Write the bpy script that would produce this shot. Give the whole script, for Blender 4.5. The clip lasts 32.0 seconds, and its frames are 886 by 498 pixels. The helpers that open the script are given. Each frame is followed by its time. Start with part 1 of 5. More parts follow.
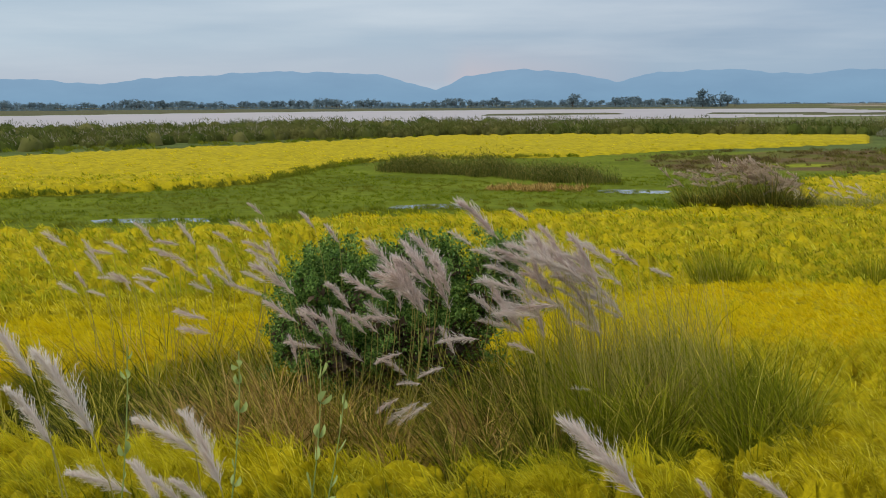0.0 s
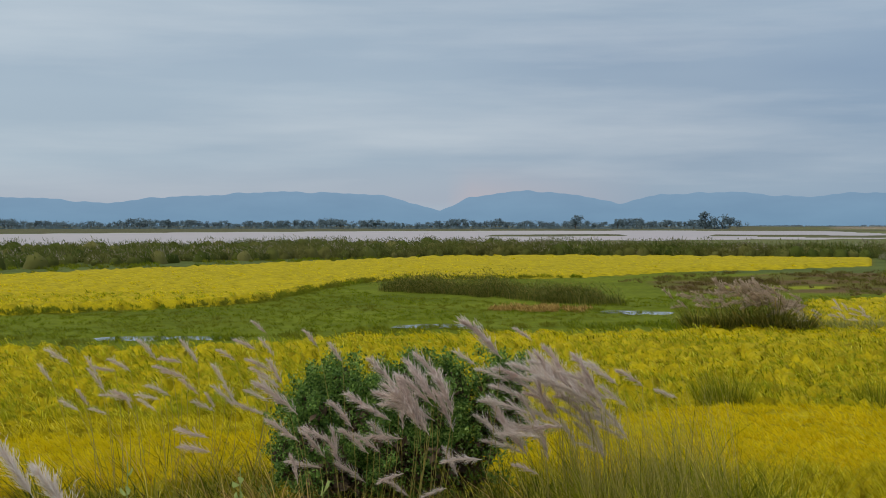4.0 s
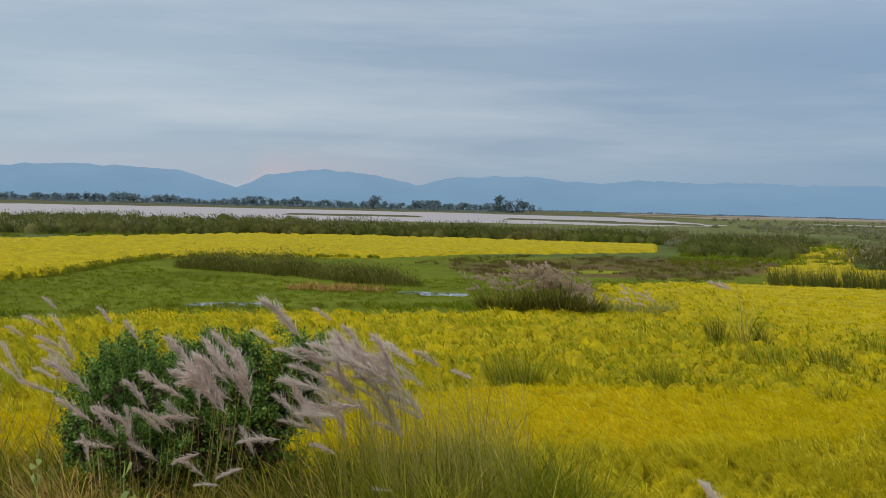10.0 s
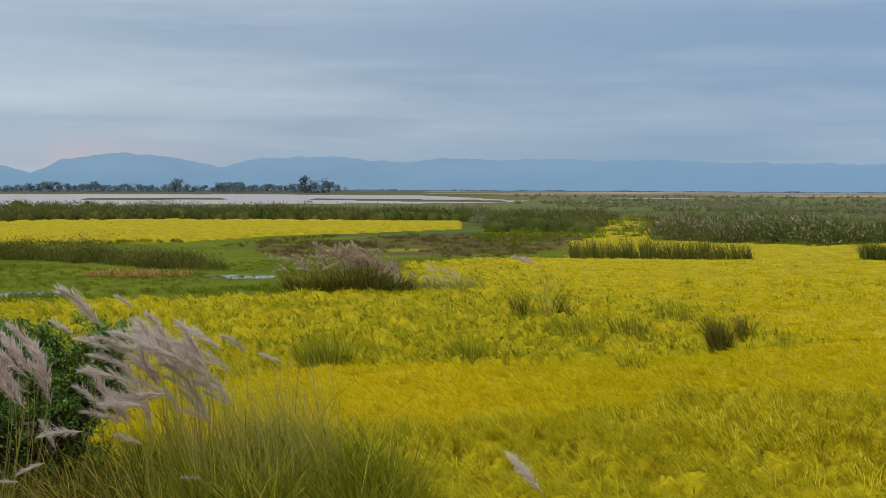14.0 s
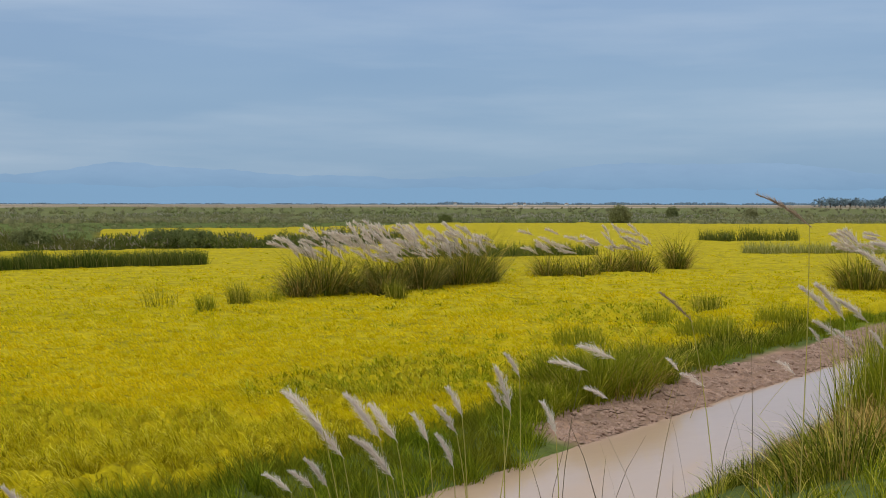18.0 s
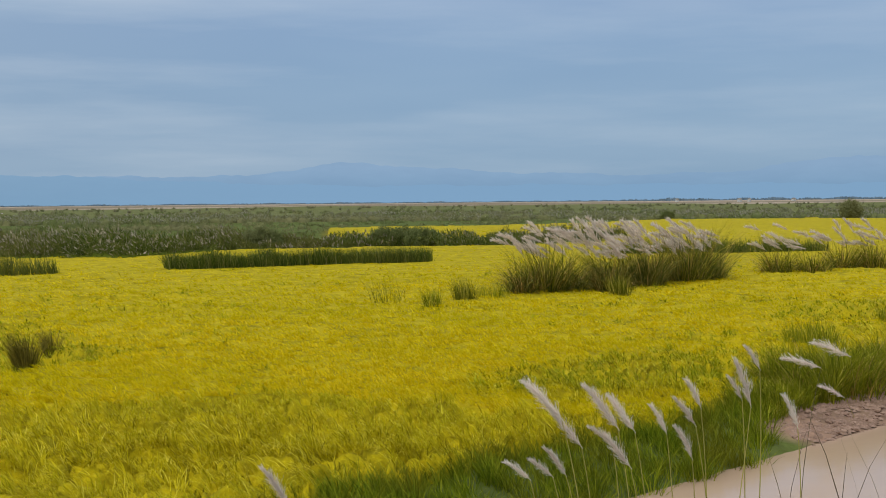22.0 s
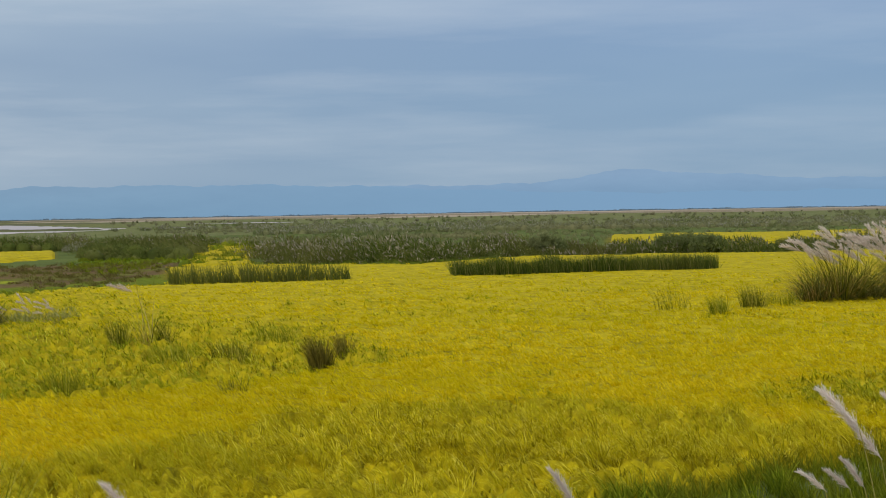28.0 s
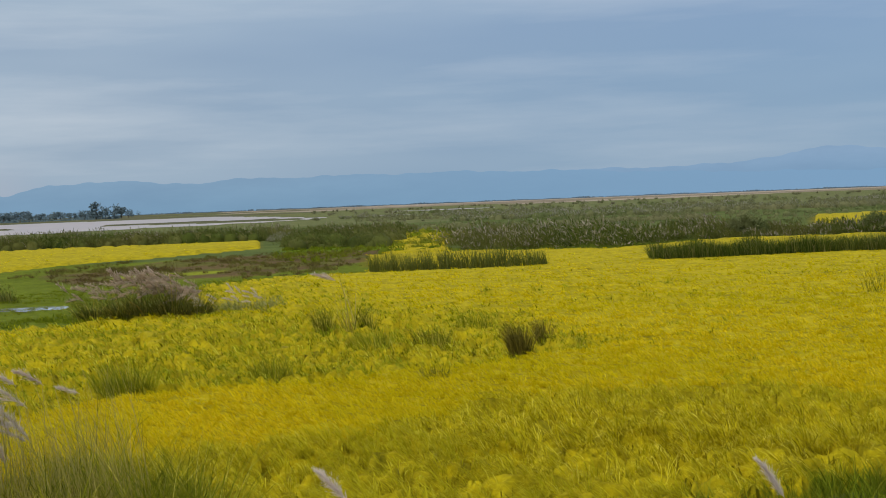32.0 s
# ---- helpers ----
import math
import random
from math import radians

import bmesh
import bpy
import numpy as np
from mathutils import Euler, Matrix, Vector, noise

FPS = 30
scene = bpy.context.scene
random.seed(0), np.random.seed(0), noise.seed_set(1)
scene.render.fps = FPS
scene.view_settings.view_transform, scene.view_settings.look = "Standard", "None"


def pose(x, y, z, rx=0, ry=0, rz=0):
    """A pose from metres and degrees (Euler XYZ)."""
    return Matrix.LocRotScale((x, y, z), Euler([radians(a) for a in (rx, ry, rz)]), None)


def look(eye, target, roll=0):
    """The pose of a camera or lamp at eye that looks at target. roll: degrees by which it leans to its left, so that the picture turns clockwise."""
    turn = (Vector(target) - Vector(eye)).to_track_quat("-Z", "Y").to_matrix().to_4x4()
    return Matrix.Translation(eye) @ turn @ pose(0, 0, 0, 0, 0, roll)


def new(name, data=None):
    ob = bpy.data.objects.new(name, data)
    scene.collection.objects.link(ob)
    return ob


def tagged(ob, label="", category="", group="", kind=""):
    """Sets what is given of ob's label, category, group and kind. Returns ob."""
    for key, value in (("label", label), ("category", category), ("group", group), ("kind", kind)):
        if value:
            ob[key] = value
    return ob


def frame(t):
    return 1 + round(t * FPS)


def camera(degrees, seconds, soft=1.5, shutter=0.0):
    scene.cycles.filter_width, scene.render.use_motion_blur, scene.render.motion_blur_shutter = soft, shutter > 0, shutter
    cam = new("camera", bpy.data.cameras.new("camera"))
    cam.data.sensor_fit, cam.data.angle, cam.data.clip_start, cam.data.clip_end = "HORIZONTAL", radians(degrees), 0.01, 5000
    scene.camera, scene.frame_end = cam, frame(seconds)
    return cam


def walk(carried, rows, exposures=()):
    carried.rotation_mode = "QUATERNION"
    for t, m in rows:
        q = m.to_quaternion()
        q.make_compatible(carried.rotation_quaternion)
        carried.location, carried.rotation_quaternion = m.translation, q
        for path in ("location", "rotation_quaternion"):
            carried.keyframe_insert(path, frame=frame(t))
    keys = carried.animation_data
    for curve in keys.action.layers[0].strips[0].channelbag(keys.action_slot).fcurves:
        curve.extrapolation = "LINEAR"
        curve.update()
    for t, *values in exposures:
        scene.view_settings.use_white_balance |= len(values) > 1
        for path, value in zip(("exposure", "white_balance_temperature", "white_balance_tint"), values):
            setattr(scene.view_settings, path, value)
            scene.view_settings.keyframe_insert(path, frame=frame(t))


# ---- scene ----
# ---- camera ----
cam = camera(36.99, 32.0, soft=0.9)
PATH = [
    (0, -0.016, 0.040, 4.208, 83.656, 0.341, -0.040),
    (0.5, 0.018, 0.025, 4.200, 84.452, -0.271, -0.221),
    (1, 0.018, 0.014, 4.195, 87.734, -0.248, -0.530),
    (1.5, 0.005, 0.000, 4.188, 90.427, -0.129, -0.611),
    (2, -0.011, -0.015, 4.184, 90.307, -0.370, -0.558),
    (2.5, -0.023, -0.020, 4.180, 89.366, -0.006, -0.364),
    (4.5, -0.021, 0.060, 4.198, 88.842, -0.137, 0.639),
    (5, -0.053, 0.093, 4.201, 88.797, -0.058, 2.311),
    (5.5, -0.066, 0.119, 4.202, 88.269, -0.191, 3.532),
    (6, -0.068, 0.127, 4.191, 88.045, -0.208, 4.645),
    (6.5, -0.055, 0.149, 4.199, 88.095, -0.121, 6.146),
    (7, -0.049, 0.167, 4.199, 88.168, 0.008, 6.934),
    (7.5, -0.057, 0.172, 4.200, 88.118, 0.043, 6.827),
    (8, -0.088, 0.151, 4.201, 88.029, -0.325, 5.254),
    (8.5, -0.102, 0.106, 4.206, 87.567, -0.086, 3.117),
    (9, -0.103, 0.039, 4.209, 87.428, -0.983, 1.154),
    (9.5, -0.097, -0.009, 4.208, 87.695, -1.578, -3.272),
    (10, -0.084, -0.022, 4.211, 88.076, -1.502, -8.607),
    (10.5, -0.080, -0.025, 4.210, 88.289, -0.917, -9.968),
    (11, -0.090, -0.022, 4.207, 88.199, -0.140, -8.745),
    (11.5, -0.087, -0.012, 4.207, 87.927, 0.522, -7.837),
    (12, -0.077, -0.001, 4.202, 87.738, 0.856, -7.528),
    (12.5, -0.069, 0.021, 4.208, 87.716, 0.900, -7.745),
    (13, -0.060, 0.027, 4.213, 87.504, 0.729, -10.263),
    (13.5, -0.061, 0.020, 4.208, 87.322, 0.025, -13.720),
    (15.5, -0.013, -0.036, 4.235, 87.144, 0.443, -30.981),
    (16, 0.028, -0.021, 4.226, 86.815, 0.254, -38.533),
    (16.5, 0.077, 0.005, 4.220, 86.994, -0.649, -45.673),
    (17, 0.143, 0.010, 4.220, 87.483, -0.746, -50.977),
    (17.5, 0.191, -0.006, 4.218, 87.731, -0.513, -54.294),
    (18, 0.220, -0.036, 4.223, 87.915, -0.075, -55.865),
    (18.5, 0.225, -0.057, 4.218, 87.915, 0.084, -56.540),
    (19, 0.212, -0.065, 4.210, 87.632, 0.253, -56.106),
    (19.5, 0.189, -0.038, 4.202, 87.523, 0.178, -54.783),
    (20, 0.154, -0.001, 4.193, 87.554, 0.549, -52.780),
    (20.5, 0.119, 0.011, 4.194, 87.623, 0.476, -50.834),
    (21, 0.089, 0.000, 4.198, 87.666, 0.440, -49.468),
    (21.5, 0.062, -0.017, 4.197, 87.643, 0.397, -47.892),
    (22, 0.033, -0.031, 4.194, 87.834, 0.521, -46.380),
    (22.5, 0.003, -0.041, 4.186, 88.086, 0.536, -45.140),
    (23, -0.015, -0.056, 4.179, 88.039, 0.543, -43.618),
    (23.5, -0.033, -0.066, 4.178, 88.013, 0.854, -41.571),
    (24, -0.034, -0.081, 4.180, 88.196, 0.935, -39.012),
    (24.5, -0.045, -0.097, 4.180, 88.447, 1.025, -37.364),
    (25, -0.045, -0.105, 4.181, 88.514, 0.530, -36.865),
    (25.5, -0.040, -0.103, 4.180, 88.640, 0.380, -36.720),
    (27.5, -0.007, -0.065, 4.166, 88.348, 0.983, -34.521),
    (28, -0.000, -0.031, 4.165, 88.298, 0.959, -34.192),
    (28.5, 0.008, -0.008, 4.168, 88.141, 1.206, -33.817),
    (29, 0.012, -0.002, 4.170, 88.047, 1.221, -33.527),
    (29.5, 0.009, -0.003, 4.175, 87.982, 1.242, -33.263),
    (30, 0.000, -0.013, 4.181, 87.925, 1.197, -32.931),
    (30.5, -0.012, -0.031, 4.190, 87.984, 1.302, -32.323),
    (31, -0.025, -0.055, 4.199, 87.921, 1.736, -30.553),
    (31.5, -0.051, -0.079, 4.204, 87.932, 2.198, -27.816),
    (32, -0.075, -0.095, 4.214, 87.858, 2.227, -25.765),
]
EXPOSURES = [(0, 0.16), (1, 0.1), (2, -0.06), (5, -0.06), (8, -0.1), (10, 0.02), (11, 0.03), (13, 0.04), (16, 0.12), (19, 0.16), (23, 0.1), (26, 0.06), (29, 0.06), (32, 0.06)]
walk(cam, [(t, pose(x, y, z, rx, ry, rz)) for t, x, y, z, rx, ry, rz in PATH], EXPOSURES)

# ---- world and light ----
SUN_AZ, SUN_EL = radians(-115), radians(48)
world = bpy.data.worlds.new("overcast_sky")
scene.world = world
world.use_nodes = True
wt = world.node_tree
wt.nodes.clear()


def wnode(kind, **inputs):
    n = wt.nodes.new(kind)
    for k, v in inputs.items():
        n.inputs[k.replace("_", " ")].default_value = v
    return n


w_out = wnode("ShaderNodeOutputWorld")
w_bg = wnode("ShaderNodeBackground", Strength=1.0)
w_sky = wt.nodes.new("ShaderNodeTexSky")
w_sky.sky_type, w_sky.sun_disc = "NISHITA", False
w_sky.sun_elevation, w_sky.sun_rotation, w_sky.dust_density = SUN_EL, SUN_AZ, 2.0
w_co = wt.nodes.new("ShaderNodeTexCoord")
w_sep = wt.nodes.new("ShaderNodeSeparateXYZ")
wt.links.new(w_co.outputs["Generated"], w_sep.inputs[0])


def wnoise(scale, size, detail, rough, offset=(0, 0, 0)):
    m = wt.nodes.new("ShaderNodeMapping")
    m.inputs["Scale"].default_value = scale
    m.inputs["Location"].default_value = offset
    n = wnode("ShaderNodeTexNoise", Scale=size, Detail=detail, Roughness=rough)
    wt.links.new(w_co.outputs["Generated"], m.inputs["Vector"])
    wt.links.new(m.outputs[0], n.inputs["Vector"])
    return n.outputs["Fac"]


def wramp(fac, stops):
    r = wt.nodes.new("ShaderNodeValToRGB")
    r.color_ramp.elements[0].position, r.color_ramp.elements[0].color = stops[0][0], (*stops[0][1], 1)
    r.color_ramp.elements[1].position, r.color_ramp.elements[1].color = stops[-1][0], (*stops[-1][1], 1)
    for p, c in stops[1:-1]:
        r.color_ramp.elements.new(p).color = (*c, 1)
    wt.links.new(fac, r.inputs["Fac"])
    return r.outputs["Color"]


def wmix(fac, a, b, blend="MIX"):
    m = wt.nodes.new("ShaderNodeMix")
    m.data_type, m.blend_type = "RGBA", blend
    for sock, v in ((m.inputs["Factor"], fac), (m.inputs["A"], a), (m.inputs["B"], b)):
        if isinstance(v, (int, float)):
            sock.default_value = v
        elif isinstance(v, tuple):
            sock.default_value = (*v, 1)
        else:
            wt.links.new(v, sock)
    return m.outputs["Result"]


# a closed deck of stratus: broad grey-blue sheets with paler streaks between
w_high = wramp(w_sep.outputs["Z"], [(0.0, (0.26, 0.37, 0.50)), (0.03, (0.31, 0.41, 0.53)), (0.12, (0.27, 0.365, 0.50)), (0.22, (0.32, 0.41, 0.52)), (0.5, (0.66, 0.70, 0.74)), (1.0, (0.98, 0.98, 0.95))])
w_east = wramp(w_sep.outputs["X"], [(0.18, (0, 0, 0)), (0.70, (1, 1, 1))])
w_blue = wramp(w_sep.outputs["Z"], [(0.0, (0.165, 0.30, 0.46)), (0.04, (0.185, 0.315, 0.485)), (0.09, (0.20, 0.325, 0.50)), (0.15, (0.225, 0.34, 0.525)), (0.25, (0.30, 0.40, 0.54)), (0.6, (0.78, 0.80, 0.80))])
w_high = wmix(w_east, w_high, w_blue)
w_band = wramp(wnoise((1, 1, 5.5), 1.6, 4, 0.5, (3.1, 0.7, 0.2)), [(0.36, (0, 0, 0)), (0.68, (1, 1, 1))])
w_wisp = wramp(wnoise((1.0, 1.0, 9), 2.6, 6, 0.55, (1.7, 5.2, 0.4)), [(0.46, (0, 0, 0)), (0.74, (0.8, 0.8, 0.8))])
w_band = wmix(1.0, w_band, wmix(w_east, (1.0, 1.0, 1.0), (0.5, 0.5, 0.5)), "MULTIPLY")
w_col = wmix(w_band, w_high, wmix(0.42, w_high, (0.55, 0.66, 0.74)))
w_wisp = wmix(1.0, w_wisp, wmix(w_east, (1.0, 1.0, 1.0), (0.45, 0.45, 0.45)), "MULTIPLY")
w_col = wmix(w_wisp, w_col, wmix(0.5, w_col, (0.74, 0.78, 0.82)))
w_west = wnode("ShaderNodeMapRange")
w_west.inputs["From Min"].default_value, w_west.inputs["From Max"].default_value = 0.15, -0.45
w_west.inputs["To Max"].default_value = 0.75
wt.links.new(w_sep.outputs["X"], w_west.inputs["Value"])
w_col = wmix(w_west.outputs[0], w_col, wmix(0.5, w_col, (0.62, 0.74, 0.80)))
w_rose = wmix(1.0, wramp(w_sep.outputs["Z"], [(0.004, (0, 0, 0)), (0.016, (1, 1, 1)), (0.026, (0.7, 0.7, 0.7)), (0.045, (0, 0, 0))]),
              wramp(w_sep.outputs["X"], [(0.0, (0.2, 0.2, 0.2)), (0.02, (0.55, 0.55, 0.55)), (0.10, (0.25, 0.25, 0.25)), (0.16, (0, 0, 0))]), "MULTIPLY")
w_col = wmix(w_rose, w_col, (0.62, 0.50, 0.52))
w_skydim = wmix(1.0, w_sky.outputs["Color"], (0.10, 0.10, 0.10), "MULTIPLY")
w_col = wmix(0.10, w_col, w_skydim)
wt.links.new(w_col, w_bg.inputs["Color"])
wt.links.new(w_bg.outputs[0], w_out.inputs["Surface"])

sun = new("sun", bpy.data.lights.new("sun", "SUN"))
sun.data.energy, sun.data.angle, sun.data.color = 1.5, radians(14), (1.0, 0.92, 0.80)
sun.matrix_world = look((0, 0, 60), (-60 * math.sin(SUN_AZ) / math.tan(SUN_EL), -60 * math.cos(SUN_AZ) / math.tan(SUN_EL), 0))


# ---- materials ----
def material(name):
    m = bpy.data.materials.new(name)
    m.use_nodes = True
    m.node_tree.nodes.clear()
    return m, m.node_tree


def node(nt, kind, **inputs):
    n = nt.nodes.new(kind)
    for k, v in inputs.items():
        sock = n.inputs[k.replace("_", " ")]
        if isinstance(v, bpy.types.NodeSocket):
            nt.links.new(v, sock)
        elif isinstance(v, tuple) and len(v) == 3 and sock.type == "RGBA":
            sock.default_value = (*v, 1)
        else:
            sock.default_value = v
    return n


def ramp(nt, fac, stops):
    r = nt.nodes.new("ShaderNodeValToRGB")
    e = r.color_ramp.elements
    e[0].position, e[0].color = stops[0][0], (*stops[0][1], 1)
    e[1].position, e[1].color = stops[-1][0], (*stops[-1][1], 1)
    for p, c in stops[1:-1]:
        e.new(p).color = (*c, 1)
    nt.links.new(fac, r.inputs["Fac"])
    return r.outputs["Color"]


def mix(nt, fac, a, b, blend="MIX"):
    m = nt.nodes.new("ShaderNodeMix")
    m.data_type, m.blend_type = "RGBA", blend
    for sock, v in ((m.inputs["Factor"], fac), (m.inputs["A"], a), (m.inputs["B"], b)):
        if isinstance(v, (int, float)):
            sock.default_value = v
        elif isinstance(v, tuple):
            sock.default_value = (*v, 1)
        else:
            nt.links.new(v, sock)
    return m.outputs["Result"]


def noise_fac(nt, size, detail=4, rough=0.55, stretch=(1, 1, 1)):
    g = nt.nodes.new("ShaderNodeNewGeometry")
    mp = node(nt, "ShaderNodeMapping", Vector=g.outputs["Position"], Scale=stretch)
    return node(nt, "ShaderNodeTexNoise", Vector=mp.outputs[0], Scale=size, Detail=detail, Roughness=rough).outputs["Fac"]


def leafy(name, stops, through_light=0.35, patch=None, rough=0.6, patch_size=0.25, gloss=0.12):
    """Leaves and blades: each takes its own shade, with broad drifts of a second tone over the whole stand."""
    m, nt = material(name)
    g = nt.nodes.new("ShaderNodeNewGeometry")
    col = ramp(nt, g.outputs["Random Per Island"], stops)
    if patch:
        f = ramp(nt, noise_fac(nt, patch_size, 3), [(0.42, (0, 0, 0)), (0.62, (1, 1, 1))])
        col = mix(nt, f, col, mix(nt, 0.7, col, patch))
    p = node(nt, "ShaderNodeBsdfPrincipled", Base_Color=col, Roughness=rough)
    p.inputs["Specular IOR Level"].default_value = gloss
    t = node(nt, "ShaderNodeBsdfTranslucent", Color=col)
    s = node(nt, "ShaderNodeMixShader", Fac=through_light)
    nt.links.new(p.outputs[0], s.inputs[1])
    nt.links.new(t.outputs[0], s.inputs[2])
    nt.links.new(s.outputs[0], node(nt, "ShaderNodeOutputMaterial").inputs["Surface"])
    return m


def solid(name, col_stops, size, rough=0.9, bump=0.0, bump_size=8.0, stretch=(1, 1, 1)):
    m, nt = material(name)
    a = ramp(nt, noise_fac(nt, size, 6, 0.6, stretch), col_stops)
    b = ramp(nt, noise_fac(nt, size * 9, 4, 0.6, stretch), [(0.3, (0.72, 0.72, 0.72)), (0.7, (1.12, 1.12, 1.12))])
    p = node(nt, "ShaderNodeBsdfPrincipled", Base_Color=mix(nt, 1.0, a, b, "MULTIPLY"), Roughness=rough)
    p.inputs["Specular IOR Level"].default_value = 0.12
    if bump:
        bm = node(nt, "ShaderNodeBump", Strength=bump, Distance=0.05, Height=noise_fac(nt, bump_size, 5))
        nt.links.new(bm.outputs[0], p.inputs["Normal"])
    nt.links.new(p.outputs[0], node(nt, "ShaderNodeOutputMaterial").inputs["Surface"])
    return m


M_RICE = leafy("ripe_rice_blades", [(0.0, (0.59, 0.475, 0.006)), (0.3, (0.67, 0.53, 0.007)), (0.8, (0.76, 0.60, 0.008)), (1.0, (0.83, 0.68, 0.04))], 0.5, (0.60, 0.52, 0.007), patch_size=0.12, gloss=0.02)
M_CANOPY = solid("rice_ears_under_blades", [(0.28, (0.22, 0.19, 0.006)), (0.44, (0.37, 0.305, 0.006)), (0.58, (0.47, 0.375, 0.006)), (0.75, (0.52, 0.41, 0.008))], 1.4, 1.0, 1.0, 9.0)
# stems for the rice creases, their dark tone painting the shade there
M_STEMSHADE = leafy("rice_stems_toned_as_shade", [(0.0, (0.11, 0.10, 0.007)), (0.6, (0.22, 0.19, 0.010)), (1.0, (0.36, 0.30, 0.02))], 0.25, gloss=0.02)
M_LODGED = leafy("lodged_golden_rice", [(0.0, (0.17, 0.15, 0.006)), (0.3, (0.46, 0.40, 0.010)), (0.75, (0.74, 0.625, 0.016)), (1.0, (0.89, 0.79, 0.11))], 0.42, (0.53, 0.48, 0.018), patch_size=0.22, gloss=0.02)
M_LODGEDGREEN = leafy("lodged_green_rice", [(0.0, (0.08, 0.09, 0.005)), (0.3, (0.27, 0.275, 0.008)), (0.75, (0.53, 0.51, 0.013)), (1.0, (0.80, 0.75, 0.10))], 0.42, (0.25, 0.30, 0.012), patch_size=0.3, gloss=0.02)
M_GRASS = leafy("green_grass", [(0.0, (0.04, 0.06, 0.006)), (0.45, (0.19, 0.23, 0.010)), (0.82, (0.45, 0.44, 0.025)), (1.0, (0.82, 0.70, 0.14))], 0.4, (0.24, 0.25, 0.015), patch_size=0.9, gloss=0.02)
M_LUSH = leafy("lush_verge_grass", [(0.0, (0.05, 0.085, 0.006)), (0.5, (0.17, 0.24, 0.010)), (1.0, (0.40, 0.42, 0.03))], 0.38, (0.18, 0.17, 0.015), patch_size=0.8, gloss=0.02)
M_MARSHGRASS = leafy("short_marsh_grass", [(0.0, (0.09, 0.13, 0.009)), (0.5, (0.165, 0.22, 0.011)), (1.0, (0.29, 0.31, 0.02))], 0.3, (0.19, 0.185, 0.025), patch_size=0.15, gloss=0.02)
M_DRY = leafy("dry_tawny_grass", [(0.0, (0.16, 0.095, 0.03)), (0.5, (0.42, 0.27, 0.075)), (1.0, (0.74, 0.52, 0.18))], 0.35, gloss=0.02)
M_CLUMPGRASS = leafy("kans_grass_blades", [(0.0, (0.03, 0.045, 0.006)), (0.4, (0.12, 0.145, 0.012)), (0.78, (0.32, 0.31, 0.03)), (1.0, (0.84, 0.68, 0.14))], 0.4, gloss=0.02)
M_PLUME = leafy("silky_mauve_plume", [(0.0, (0.60, 0.49, 0.45)), (0.5, (0.79, 0.68, 0.62)), (1.0, (0.91, 0.81, 0.76))], 0.6, rough=0.8, gloss=0.03)
M_PLUMESILK = leafy("silky_grey_plume", [(0.0, (0.67, 0.58, 0.53)), (0.5, (0.81, 0.72, 0.66)), (1.0, (0.91, 0.84, 0.78))], 0.58, rough=0.8, gloss=0.03)
M_PLUMEPALE = leafy("silky_white_plume", [(0.0, (0.76, 0.67, 0.61)), (0.5, (0.89, 0.81, 0.75)), (1.0, (0.97, 0.92, 0.87))], 0.58, rough=0.8, gloss=0.03)
M_PLUMEBROWN = leafy("young_brown_plume", [(0.0, (0.30, 0.20, 0.14)), (1.0, (0.55, 0.42, 0.32))], 0.35, rough=0.8)
M_CULM = leafy("straw_culm", [(0.0, (0.26, 0.24, 0.04)), (1.0, (0.55, 0.46, 0.14))], 0.1)
M_LEAF = leafy("shrub_leaf", [(0.0, (0.045, 0.095, 0.022)), (0.5, (0.14, 0.26, 0.05)), (0.9, (0.28, 0.43, 0.09)), (1.0, (0.42, 0.54, 0.15))], 0.3, rough=0.5, gloss=0.2)
M_WEED = leafy("pale_weed_leaf", [(0.0, (0.30, 0.40, 0.10)), (1.0, (0.52, 0.60, 0.22))], 0.4)
M_PLUMETAN = leafy("tan_feathery_plume", [(0.0, (0.42, 0.32, 0.235)), (0.5, (0.60, 0.48, 0.375)), (1.0, (0.78, 0.66, 0.54))], 0.45, rough=0.8, gloss=0.03)
M_WISP = leafy("pale_wispy_grass", [(0.0, (0.20, 0.22, 0.04)), (0.6, (0.36, 0.36, 0.10)), (1.0, (0.56, 0.52, 0.24))], 0.4, gloss=0.03)
M_TUFT = leafy("dark_brown_tuft", [(0.0, (0.07, 0.065, 0.014)), (0.6, (0.18, 0.155, 0.026)), (1.0, (0.34, 0.27, 0.06))], 0.35, gloss=0.02)
M_STALK = leafy("dead_brown_stalk", [(0.0, (0.12, 0.085, 0.055)), (1.0, (0.30, 0.22, 0.14))], 0.05)
M_TWIGSHADE = solid("brown_twig_and_shade", [(0.3, (0.10, 0.07, 0.045)), (0.7, (0.17, 0.12, 0.08))], 6)
M_REED = leafy("marsh_reed", [(0.0, (0.05, 0.07, 0.012)), (0.5, (0.13, 0.145, 0.022)), (0.85, (0.22, 0.20, 0.04)), (1.0, (0.36, 0.28, 0.09))], 0.3)
M_REEDGREEN = leafy("green_reed", [(0.0, (0.035, 0.06, 0.012)), (0.5, (0.09, 0.13, 0.02)), (0.85, (0.18, 0.21, 0.04)), (1.0, (0.34, 0.31, 0.12))], 0.3, (0.16, 0.17, 0.04), patch_size=0.05, gloss=0.02)
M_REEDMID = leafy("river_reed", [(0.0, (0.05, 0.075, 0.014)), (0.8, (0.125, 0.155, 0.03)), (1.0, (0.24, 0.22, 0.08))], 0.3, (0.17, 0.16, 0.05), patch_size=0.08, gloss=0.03)
